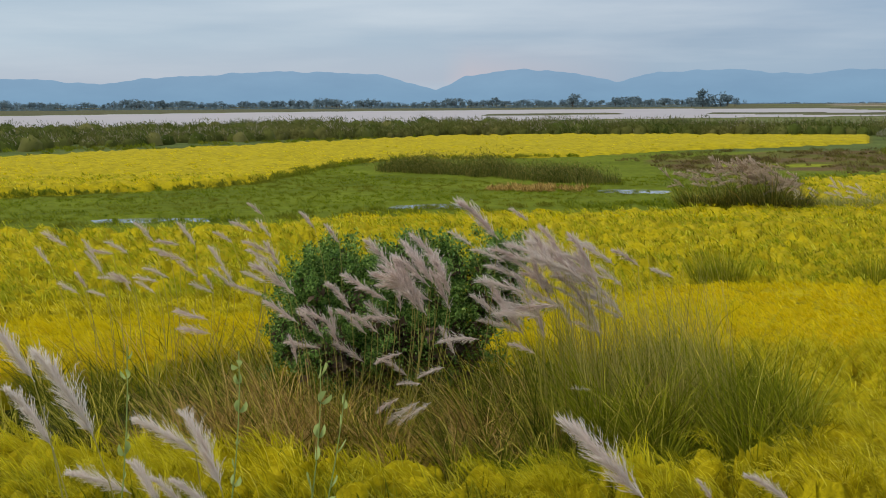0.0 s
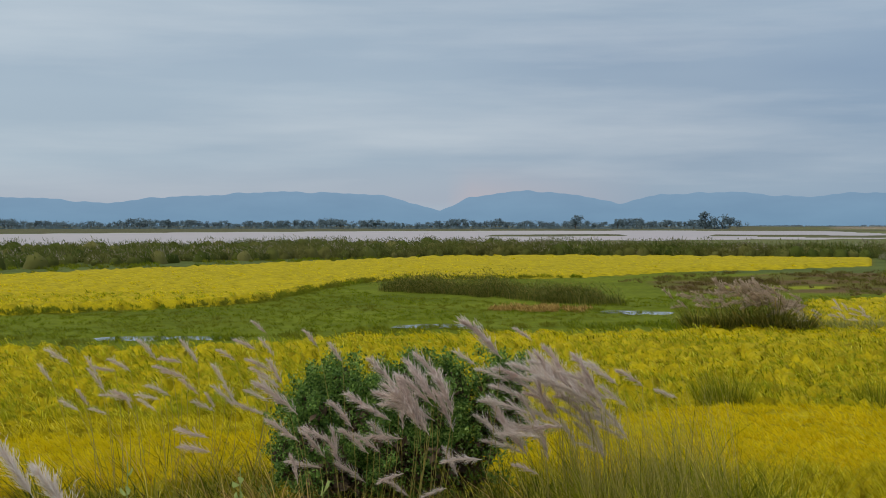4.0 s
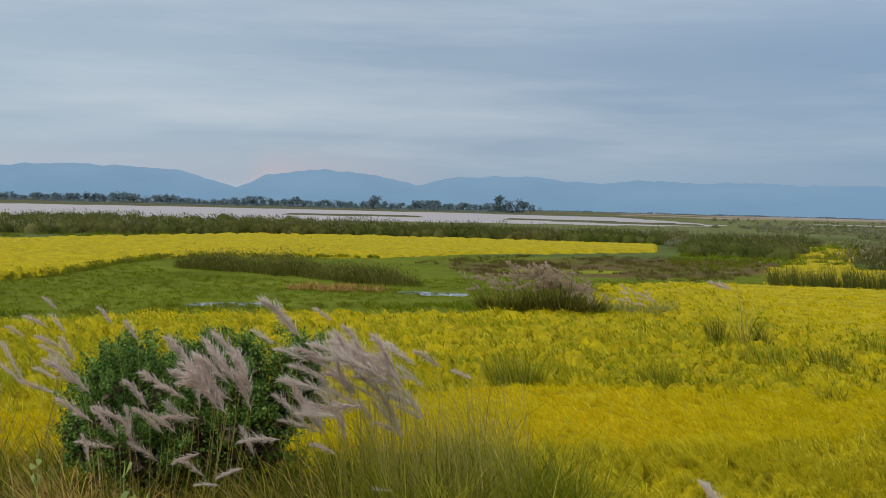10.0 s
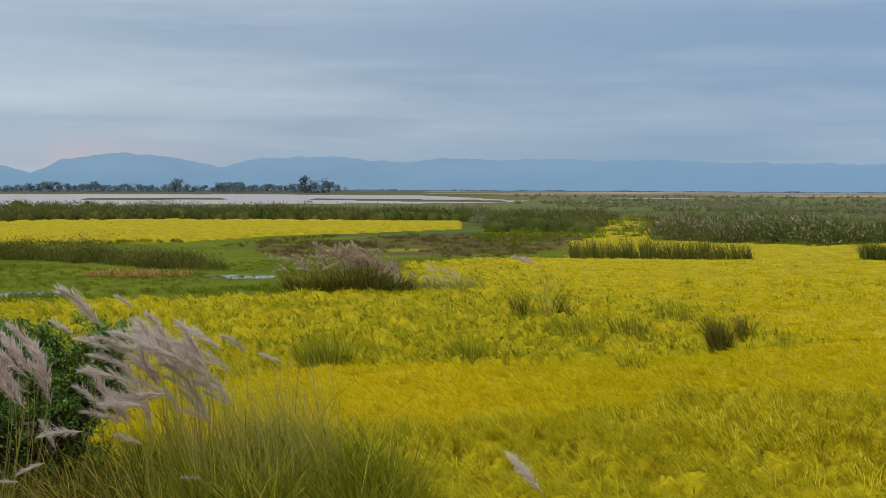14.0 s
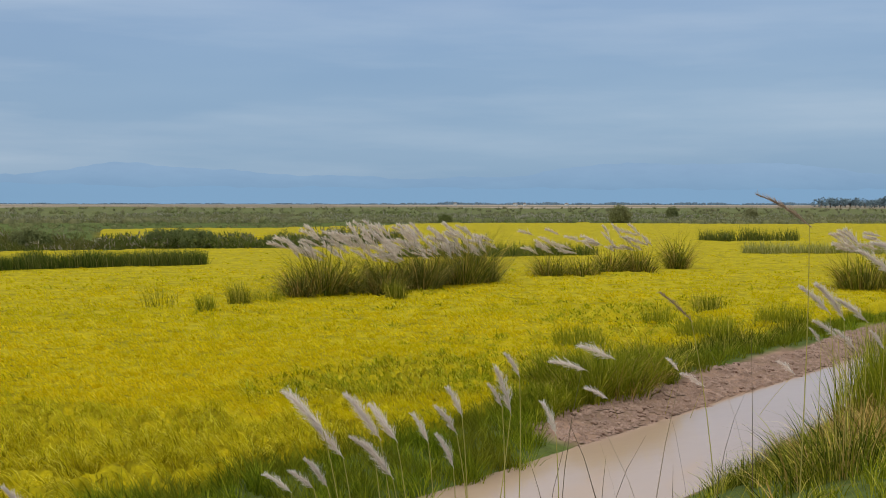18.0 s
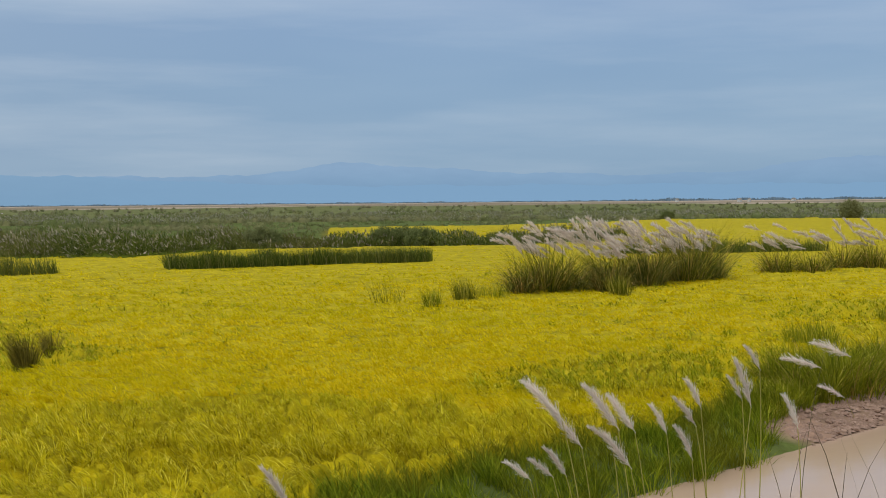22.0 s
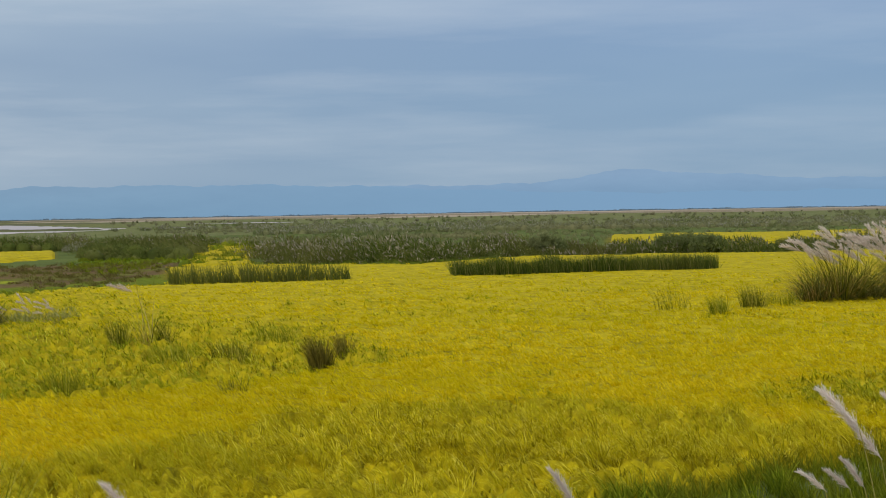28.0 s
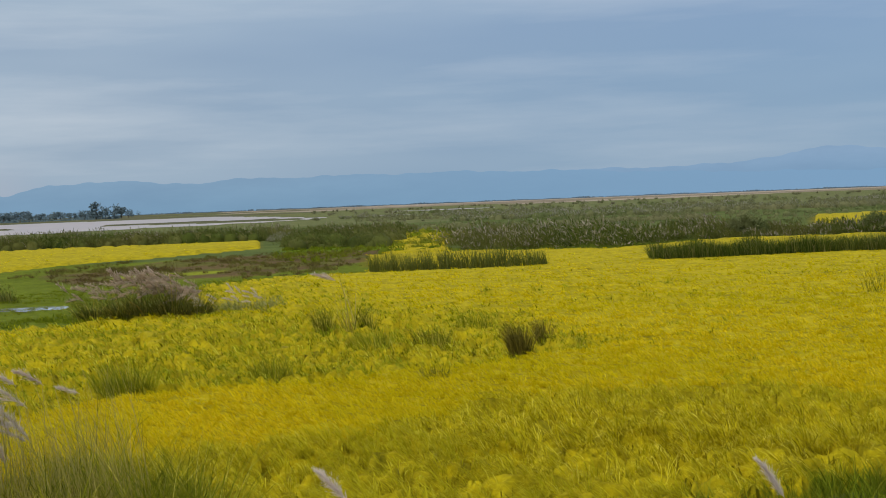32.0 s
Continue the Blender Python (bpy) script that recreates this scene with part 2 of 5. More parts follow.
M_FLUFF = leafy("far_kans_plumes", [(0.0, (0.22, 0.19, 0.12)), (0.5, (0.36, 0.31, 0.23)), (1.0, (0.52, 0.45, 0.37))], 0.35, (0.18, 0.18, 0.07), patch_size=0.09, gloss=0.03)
# the next three have distance haze mixed into their base colours
M_REEDHAZE = leafy("hazy_green_reed", [(0.0, (0.125, 0.16, 0.055)), (1.0, (0.20, 0.225, 0.085))], 0.3, (0.25, 0.23, 0.12), patch_size=0.03, gloss=0.03)
M_FLUFFHAZE = leafy("hazy_kans_plumes", [(0.0, (0.32, 0.29, 0.23)), (1.0, (0.44, 0.40, 0.33))], 0.35, (0.24, 0.25, 0.13), patch_size=0.03, gloss=0.03)
M_SEDGEHAZE = leafy("hazy_far_sedge", [(0.0, (0.17, 0.19, 0.085)), (0.7, (0.23, 0.24, 0.12)), (1.0, (0.32, 0.30, 0.19))], 0.3, (0.27, 0.24, 0.15), patch_size=0.012, gloss=0.03)
M_BROWNMARSH = leafy("brown_marsh_weed", [(0.0, (0.07, 0.055, 0.02)), (0.5, (0.16, 0.105, 0.045)), (1.0, (0.22, 0.21, 0.05))], 0.25, (0.16, 0.18, 0.03), patch_size=0.12, gloss=0.02)
# blue haze of distance is painted into both far-tree colours
M_TREEHAZE = leafy("hazy_tree_leaf", [(0.0, (0.12, 0.175, 0.205)), (1.0, (0.17, 0.23, 0.25))], 0.15)
M_WOODHAZE = leafy("hazy_far_wood", [(0.0, (0.13, 0.20, 0.27)), (1.0, (0.17, 0.235, 0.29))], 0.15)
M_TRUNK = solid("far_trunk", [(0.3, (0.09, 0.08, 0.07)), (0.7, (0.14, 0.12, 0.10))], 2)
M_STONE = solid("mud_clod", [(0.3, (0.20, 0.125, 0.095)), (0.7, (0.40, 0.275, 0.215))], 4, 0.8, 0.5, 20)
M_HOUSE = solid("whitewashed_wall", [(0.3, (0.46, 0.46, 0.45)), (0.7, (0.58, 0.57, 0.55))], 0.3)
M_ROOF = solid("grey_roof", [(0.3, (0.22, 0.2, 0.19)), (0.7, (0.32, 0.30, 0.28))], 0.3)


def water_material(name, tint, rough, ripple, size, stretch):
    m, nt = material(name)
    col = ramp(nt, noise_fac(nt, 0.05, 4, 0.6, stretch), [(0.3, tint), (0.7, tuple(c * 1.15 for c in tint))])
    b = node(nt, "ShaderNodeBump", Strength=ripple, Distance=0.02, Height=noise_fac(nt, size, 3, 0.5, stretch))
    p = node(nt, "ShaderNodeBsdfPrincipled", Base_Color=col, Roughness=rough, Normal=b.outputs[0])
    p.inputs["IOR"].default_value = 1.33
    nt.links.new(p.outputs[0], node(nt, "ShaderNodeOutputMaterial").inputs["Surface"])
    return m


M_RIVER = water_material("silty_river", (0.34, 0.27, 0.26), 0.3, 0.25, 0.6, (1, 0.3, 1))
M_CANAL = water_material("muddy_canal", (0.45, 0.32, 0.235), 0.10, 0.22, 2.2, (0.5, 1, 1))
# the pale blue base colour carries part of the sky's reflection
M_POOL = water_material("marsh_pool", (0.22, 0.26, 0.29), 0.05, 0.06, 4.0, (1, 1, 1))


def ground_material():
    """Soil tinted by what grows on it, shade-dark under the grass mound, broken up by two scales of noise."""
    m, nt = material("marsh_ground")
    a = nt.nodes.new("ShaderNodeAttribute")
    a.attribute_name = "cover"
    n1 = ramp(nt, noise_fac(nt, 0.12, 6, 0.65), [(0.3, (0.7, 0.72, 0.7)), (0.7, (1.25, 1.2, 1.2))])
    n2 = ramp(nt, noise_fac(nt, 2.5, 5, 0.6), [(0.3, (0.7, 0.7, 0.7)), (0.7, (1.2, 1.2, 1.2))])
    col = mix(nt, 1.0, mix(nt, 1.0, a.outputs["Color"], n1, "MULTIPLY"), n2, "MULTIPLY")
    b = node(nt, "ShaderNodeBump", Strength=0.7, Distance=0.08, Height=noise_fac(nt, 4.0, 6))
    p = node(nt, "ShaderNodeBsdfPrincipled", Base_Color=col, Roughness=1.0, Normal=b.outputs[0])
    p.inputs["Specular IOR Level"].default_value = 0.05
    nt.links.new(p.outputs[0], node(nt, "ShaderNodeOutputMaterial").inputs["Surface"])
    return m


M_GROUND = ground_material()


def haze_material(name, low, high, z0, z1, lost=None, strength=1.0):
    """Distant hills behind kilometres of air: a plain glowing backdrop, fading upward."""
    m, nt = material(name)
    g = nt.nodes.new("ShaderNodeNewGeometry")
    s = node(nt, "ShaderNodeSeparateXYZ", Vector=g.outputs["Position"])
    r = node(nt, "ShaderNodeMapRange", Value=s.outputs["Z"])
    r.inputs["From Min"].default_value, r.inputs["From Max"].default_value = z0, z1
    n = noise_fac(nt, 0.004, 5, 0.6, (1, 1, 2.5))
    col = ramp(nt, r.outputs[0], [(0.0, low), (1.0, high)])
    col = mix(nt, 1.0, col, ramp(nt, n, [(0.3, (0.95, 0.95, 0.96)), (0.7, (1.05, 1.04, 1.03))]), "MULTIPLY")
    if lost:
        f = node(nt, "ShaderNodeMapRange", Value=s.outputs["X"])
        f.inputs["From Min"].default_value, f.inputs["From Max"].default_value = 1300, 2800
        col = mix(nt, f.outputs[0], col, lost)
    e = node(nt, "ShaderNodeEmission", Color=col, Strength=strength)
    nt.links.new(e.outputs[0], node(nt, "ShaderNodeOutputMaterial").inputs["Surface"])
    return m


# ---- builders ----
def mesh_from(name, verts, quads=None, tris=None, mat=None, smooth=False):
    me = bpy.data.meshes.new(name)
    verts = np.asarray(verts, np.float32).reshape(-1, 3)
    quads = np.zeros((0, 4), np.int32) if quads is None else np.asarray(quads, np.int32).reshape(-1, 4)
    tris = np.zeros((0, 3), np.int32) if tris is None else np.asarray(tris, np.int32).reshape(-1, 3)
    loops = np.concatenate([quads.ravel(), tris.ravel()])
    total = np.concatenate([np.full(len(quads), 4), np.full(len(tris), 3)]).astype(np.int32)
    me.vertices.add(len(verts))
    me.vertices.foreach_set("co", verts.ravel())
    me.loops.add(len(loops))
    me.loops.foreach_set("vertex_index", loops.astype(np.int32))
    me.polygons.add(len(total))
    me.polygons.foreach_set("loop_start", np.concatenate([[0], np.cumsum(total)[:-1]]).astype(np.int32))
    me.polygons.foreach_set("loop_total", total)
    if smooth:
        me.polygons.foreach_set("use_smooth", np.ones(len(total), bool))
    me.update(calc_edges=True)
    if mat:
        me.materials.append(mat)
    return me


def part(name, me, parent=None, label=""):
    ob = new(name, me)
    ob.parent = parent
    if label:
        tagged(ob, label)
    return ob


def thing(name, x, y, z, label, category, group="", kind=""):
    ob = new(name)
    ob.location = (x, y, z)
    ob.empty_display_size = 0.2
    return tagged(ob, label, category, group, kind)


def ribbons(rng, base, az, length, width, bend0, bend1, seg=3):
    """Tapering blades: from base, leaning bend0 from upright at the foot and bend0 + bend1 at the tip, towards az."""
    n = len(base)
    az, length, width, bend0, bend1 = (np.broadcast_to(np.asarray(v, float), (n,)) for v in (az, length, width, bend0, bend1))
    side_az = az + np.pi / 2 + rng.uniform(-1.0, 1.0, n)
    side = np.stack([np.cos(side_az), np.sin(side_az), np.zeros(n)], 1)
    out = np.stack([np.cos(az), np.sin(az), np.zeros(n)], 1)
    up = np.array([0, 0, 1.0])
    p, rings = np.array(base, float), []
    for k in range(seg + 1):
        w = width * (0.75 if k == 0 else 1.0 - 0.85 * (k / seg) ** 2) * 0.5
        rings += [p - side * w[:, None], p + side * w[:, None]]
        th = bend0 + bend1 * ((k + 0.5) / seg) ** 1.3
        p = p + (length / seg)[:, None] * (out * np.sin(th)[:, None] + up * np.cos(th)[:, None])
    v = np.stack(rings, 1)
    idx = np.arange(n)[:, None] * (2 * seg + 2)
    quads = np.concatenate([idx + np.array([2 * k, 2 * k + 1, 2 * k + 3, 2 * k + 2]) for k in range(seg)])
    return v.reshape(-1, 3), quads


def tubes(starts, mids, ends, r0, r1, seg=5):
    """Thin three-sided stems along soft curves."""
    a, b, c = (np.asarray(v, float).reshape(-1, 3) for v in (starts, mids, ends))
    n, rings = len(a), []
    for k in range(seg + 1):
        t = k / seg
        p = a * (1 - t) ** 2 + b * 2 * t * (1 - t) + c * t * t
        r = r0 + (r1 - r0) * t
        for j in range(3):
            an = 2.0944 * j
            rings.append(p + np.array([math.cos(an), math.sin(an), 0]) * r)
    v = np.stack(rings, 1)
    idx = np.arange(n)[:, None] * (3 * seg + 3)
    quads = np.concatenate([idx + np.array([3 * k + j, 3 * k + (j + 1) % 3, 3 * k + 3 + (j + 1) % 3, 3 * k + 3 + j]) for k in range(seg) for j in range(3)])
    return v.reshape(-1, 3), quads


def polar(az, d):
    a = np.radians(az)
    return np.stack([np.sin(a) * d, np.cos(a) * d], -1)


def inside(poly, x, y):
    """Which points lie in a polygon of the plan."""
    hit = np.zeros(np.shape(x), bool)
    for (x0, y0), (x1, y1) in zip(poly, poly[1:] + poly[:1]):
        if y0 == y1:
            continue
        hit ^= ((y0 > y) != (y1 > y)) & (x < (x1 - x0) * (y - y0) / (y1 - y0) + x0)
    return hit


def waves(x, y, size, seed):
    """Smooth uneven relief between -1 and 1: a sum of crossed swells."""
    r = np.random.default_rng(seed)
    s = np.zeros(np.shape(x))
    for k in range(7):
        a, f, ph = r.uniform(0, 6.28), r.uniform(0.6, 1.9) / size, r.uniform(0, 6.28)
        s = s + np.sin(6.28 * f * (x * math.cos(a) + y * math.sin(a)) + ph + 1.3 * np.sin(2.1 * f * (y * math.cos(a) - x * math.sin(a))))
    return s / 4.0


# ---- plan ----
FRONT_FIELD = [(-40, 12.3), (-40, 38), (-13.8, 40.2), (-9.9, 40.2), (-7.3, 41), (-3.9, 43.3), (1, 45.3), (3.6, 45), (8.3, 46.5), (13, 50), (17.5, 63.5),
               (21.9, 66.3), (27.4, 67), (30, 72), (33, 80), (37.5, 90.7), (44.5, 88), (51, 78.5), (63.5, 84), (75.6, 77.4), (82, 71), (101, 70), (123, 48.5), (133, 37), (133, 13.4), (40, 13.8), (30, 14.8),
               (22.5, 13.4), (18.9, 12.6), (12, 12.9), (8, 12.4)]
FAR_FIELD = [(-70, 45), (-40, 52), (-20.2, 58.3), (-15.9, 61), (-11.3, 64.5), (-9.6, 67.7), (-7.6, 80.7), (-6, 90), (-2, 94), (9.9, 97.4), (21, 112),
             (40, 125), (47, 147), (26, 155), (1.3, 158), (-14, 132), (-26.7, 111), (-34, 97), (-75, 70)]
EAST_FIELD = [(99, 112), (97, 101), (108, 92.5), (101, 79), (98, 66), (99, 53), (126, 50), (135, 37), (142, 28), (236, 47), (236, 65), (218, 88), (212, 113), (195, 131), (162, 126), (148, 127), (132, 137), (123, 139)]
MID_FIELD = [(38.5, 91), (44, 90), (50, 104), (60, 122), (73.5, 147), (66, 148), (58.3, 131.4), (47, 108)]
GRASS_MOUND = [(-5.4, 14.6), (-3.0, 14.2), (-0.8, 13.7), (0.4, 13.3), (2.4, 13.5), (3.7, 14.1), (4.5, 15.2), (4.7, 16.6), (3.4, 19.0), (0, 20.0), (-3.0, 19.6), (-6.0, 17.6)]
FIELDS = (FRONT_FIELD, FAR_FIELD, EAST_FIELD, MID_FIELD)
WIND = math.pi
POOLS = ((-10.2, 47.5, 2.6, 1.0), (-0.3, 53.0, 1.7, 1.3), (9.0, 61.0, 1.5, 1.8))


def in_rice(x, y):
    hit = np.zeros(np.shape(x), bool)
    for f in FIELDS:
        hit |= inside(f, x, y)
    return hit & ~inside(GRASS_MOUND, x, y)


def river_band(x, y):
    """Over 0 on the river: between its near shore and the far bank."""
    d, a = np.hypot(x, y), np.degrees(np.arctan2(x, y))
    near = np.interp(a, [-90, -19, -6, 3, 12, 17.7, 20, 22], [170, 190, 240, 290, 330, 350, 385, 480])
    far = np.interp(a, [-90, -19, -3, 9, 16, 20, 22], [450, 540, 690, 750, 720, 470, 440])
    bar = np.interp(a, [-2, 3, 7, 9, 12, 14, 17, 19.5, 21], [-20, 9, 16, -6, 4, 18, 22, 14, -20]) - np.abs(d - np.interp(a, [-2, 9, 21], [420, 470, 415]))
    far = np.where(bar > 0, near - 1, far)
    return np.minimum(d - near, far - d)


def ground_z(x, y):
    """Embankment under the camera, canal along its foot, fields beyond, the river far off."""
    x, y = np.asarray(x, float), np.asarray(y, float)
    z = np.interp(y, [-12, -3, 1.2, 7.0, 7.6, 8.3, 10.3, 11.0, 11.8, 12.6, 14], [0.3, 2.5, 2.55, 0.28, 0.02, -0.45, -0.45, -0.05, 0.14, 0.26, 0.1])
    z = z + 0.05 * waves(x, y, 2.2, 3) * np.clip(np.hypot(x, y) / 6, 0, 1) * (y > 11.5)
    z = z + 0.10 * waves(x, y, 60, 4) * np.clip((np.hypot(x, y) - 40) / 60, 0, 1)
    for px, py, rx, ry in POOLS:
        z = np.where(((x - px) / (rx + 0.2)) ** 2 + ((y - py) / (ry + 0.2)) ** 2 < 1, -0.15, z)
    z = z - 0.0032 * np.clip(np.hypot(x, y) - 1400, 0, None)
    return np.where(river_band(x, y) > 0, z - 0.8, z)


# ---- ground ----
def build_ground():
    az = np.concatenate([np.arange(-180, -26, 4.0), np.arange(-26, 80, 0.5), np.arange(80, 180, 4.0)])
    d = np.concatenate([[0.6, 1.2], np.geomspace(2, 40, 110), np.geomspace(41, 200, 80), np.geomspace(205, 4900, 80)])
    A, D = np.meshgrid(az, d)
    P = polar(A, D)
    x, y = P[..., 0], P[..., 1]
    z = ground_z(x, y)
    v = np.concatenate([np.stack([x, y, z], -1).reshape(-1, 3), [[0, 0, 2.55]]])
    n, m = A.shape
    i, j = np.meshgrid(np.arange(n - 1), np.arange(m), indexing="ij")
    j2 = (j + 1) % m
    quads = np.stack([i * m + j, (i + 1) * m + j, (i + 1) * m + j2, i * m + j2], -1)
    tris = np.array([[n * m, k, (k + 1) % m] for k in range(m)])
    me = mesh_from("ground", v, quads, tris, M_GROUND, True)
    cover = np.zeros((n, m, 4), np.float32)
    cover[...] = (0.10, 0.13, 0.035, 1)
    cover[(D > 40) & (D < 110)] = (0.125, 0.16, 0.012, 1)
    cover[inside([(34, 96), (41, 94), (48, 104), (60, 126), (52, 128), (41, 120)], x, y)] = (0.16, 0.24, 0.022, 1)
    # near-black ground here paints the shade between the mound's blades
    cover[inside(GRASS_MOUND, x, y)] = (0.05, 0.055, 0.015, 1)
    brown = inside([(14, 80), (24, 76), (44, 92), (46, 104), (30, 110), (14, 92)], x, y)
    cover[brown] = (0.12, 0.12, 0.025, 1)
    cover[brown & (waves(x, y, 9, 28) > -0.15)] = (0.13, 0.09, 0.04, 1)
    cover[inside([(17, 84), (24, 82), (25, 85), (18, 87)], x, y)] = (0.21, 0.24, 0.018, 1)
    cover[in_rice(x, y)] = (0.19, 0.155, 0.02, 1)
    cover[(y < 12.3) & (y > 10.4) & (x > 20.5)] = (0.31, 0.205, 0.15, 1)
    cover[(y <= 10.6) & (y > 7.4)] = (0.22, 0.15, 0.09, 1)
    cover[D > 250] = (0.14, 0.155, 0.06, 1)
    sand = (D > 800 + 90 * waves(x, y, 300, 9)) & (A > 16)
    cover[sand] = (0.24, 0.20, 0.145, 1)
    cover[sand & (np.sin(D * 0.011 + 1.2 * waves(x, y, 500, 19)) > 0.1)] = (0.36, 0.30, 0.24, 1)
    cover[(river_band(x, y) < 0) & (D > 400) & (A <= 17 + 4 * np.sin(D * 0.02))] = (0.11, 0.11, 0.06, 1)
    cover[(D > 1500) & (A > 10)] = (0.34, 0.285, 0.225, 1)
    att = me.color_attributes.new("cover", "FLOAT_COLOR", "POINT")
    att.data.foreach_set("color", np.concatenate([cover.reshape(-1), [0.1, 0.13, 0.035, 1]]).astype(np.float32))
    tagged(new("ground", me), "marshy green and brown ground with a grassy embankment", "ground", kind="structure")


build_ground()


def water_sheet(name, outline, z, mat, label):
    me = bpy.data.meshes.new(name)
    bm = bmesh.new()
    vs = [bm.verts.new((x, y, z)) for x, y in outline]
    f = bm.faces.new(vs)
    if f.normal.z < 0:
        f.normal_flip()
    bmesh.ops.triangulate(bm, faces=[f])
    bm.normal_update()
    bm.to_mesh(me)
    bm.free()
    me.materials.append(mat)
    return tagged(new(name, me), label, "water", kind="structure")


def river():
    a = np.arange(-88, 22.1, 1.0)
    near = polar(a, np.interp(a, [-90, -19, -6, 3, 12, 17.7, 20, 22], [165, 185, 235, 285, 325, 345, 380, 430]))
    far = polar(a, np.interp(a, [-90, -19, -3, 9, 16, 20, 22], [456, 546, 696, 756, 726, 476, 440]))
    return [tuple(p) for p in near] + [tuple(p) for p in far[::-1]]


water_sheet("water_river", river(), -0.35, M_RIVER, "wide pale silty river beyond the reeds")
for a0, a1, d0, d1 in ((22.4, 24.4, 395, 410), (23.5, 28, 520, 560)):
    slip = np.linspace(a0, a1, 12)
    bow = 0.5 + 0.5 * np.sin(np.linspace(0.05, 3.09, 12))
    rim = [tuple(p) for p in polar(slip, d0 + (d1 - d0) * (0.5 - 0.5 * bow))] + [tuple(p) for p in polar(slip[::-1], d0 + (d1 - d0) * (0.5 + 0.5 * bow[::-1]))]
    water_sheet("water_slip", rim, 0.16, M_RIVER, "thin slip of river water among the sand flats")
water_sheet("water_canal", [(-60, 7.3), (90, 7.3), (90, 11.4), (-60, 11.4)], -0.08, M_CANAL, "muddy brown canal water below the grassy bank")


def pool(cx, cy, rx, ry, seed, name="water_pool"):
    r = np.random.default_rng(seed)
    out = []
    for k in range(40):
        a = 6.2832 * k / 40
        s = 1 + 0.16 * math.sin(2 * a + seed) + 0.12 * math.sin(3 * a + 2 * seed) + r.uniform(-0.05, 0.05)
        out.append((cx + rx * s * math.cos(a), cy + ry * s * math.sin(a)))
    water_sheet(name, out, 0.03, M_POOL, "still marsh pool reflecting the pale sky")


pool(-10.2, 47.5, 2.7, 1.05, 1)
pool(-0.3, 53.0, 1.75, 1.35, 2)
pool(9.0, 61.0, 1.6, 1.9, 3)


# ---- far hills ----
def hills(name, table, d, mat, label, seed):
    """A ridge of distant hills: heights in degrees above the eye, by bearing."""
    a = np.arange(table[0][0], table[-1][0], 0.08)
    el = np.interp(a, [p[0] for p in table], [p[1] for p in table])
    r = np.random.default_rng(seed)
    for k in range(6):
        el = el + 0.035 / (1 + k) * np.sin(a * (1.3 + 1.9 * k) + r.uniform(0, 6))
    top = 4.2 + d * np.tan(np.radians(el))
    p = polar(a, d)
    n = len(a)
    rows = [np.stack([p[:, 0] * s, p[:, 1] * s, np.maximum(top * f, -12) if f else np.full(n, -14.0)], 1) for s, f in ((0.93, 0), (0.955, 0.35), (0.98, 0.75), (1.0, 1.0), (1.02, 0.4), (1.03, 0))]
    i, j = np.meshgrid(np.arange(len(rows) - 1), np.arange(n - 1), indexing="ij")
    quads = np.stack([i * n + j, i * n + j + 1, (i + 1) * n + j + 1, (i + 1) * n + j], -1)
    me = mesh_from(name, np.concatenate(rows), quads, None, mat, True)
    tagged(new(name, me), label, "hills", kind="structure")


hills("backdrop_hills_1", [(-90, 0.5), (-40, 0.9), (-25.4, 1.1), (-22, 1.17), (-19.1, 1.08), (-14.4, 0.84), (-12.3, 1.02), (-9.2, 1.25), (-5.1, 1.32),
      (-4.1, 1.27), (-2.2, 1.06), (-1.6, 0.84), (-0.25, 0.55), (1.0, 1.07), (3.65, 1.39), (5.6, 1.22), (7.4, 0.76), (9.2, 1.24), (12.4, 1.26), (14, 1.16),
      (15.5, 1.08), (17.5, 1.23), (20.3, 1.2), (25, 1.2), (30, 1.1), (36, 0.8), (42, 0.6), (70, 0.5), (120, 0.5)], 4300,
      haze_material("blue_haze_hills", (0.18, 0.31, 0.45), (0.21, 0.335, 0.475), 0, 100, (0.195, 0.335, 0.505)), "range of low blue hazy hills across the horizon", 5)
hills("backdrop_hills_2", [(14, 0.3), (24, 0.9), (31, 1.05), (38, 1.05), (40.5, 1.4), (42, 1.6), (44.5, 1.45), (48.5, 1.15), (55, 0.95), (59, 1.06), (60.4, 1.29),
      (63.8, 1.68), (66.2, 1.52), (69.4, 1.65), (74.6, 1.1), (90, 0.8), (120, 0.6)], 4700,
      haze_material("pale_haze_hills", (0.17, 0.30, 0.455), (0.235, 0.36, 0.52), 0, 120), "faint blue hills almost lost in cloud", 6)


# ---- rice ----
def step(v, a, b):
    k = np.clip((v - a) / (b - a), 0, 1)
    return k * k * (3 - 2 * k)


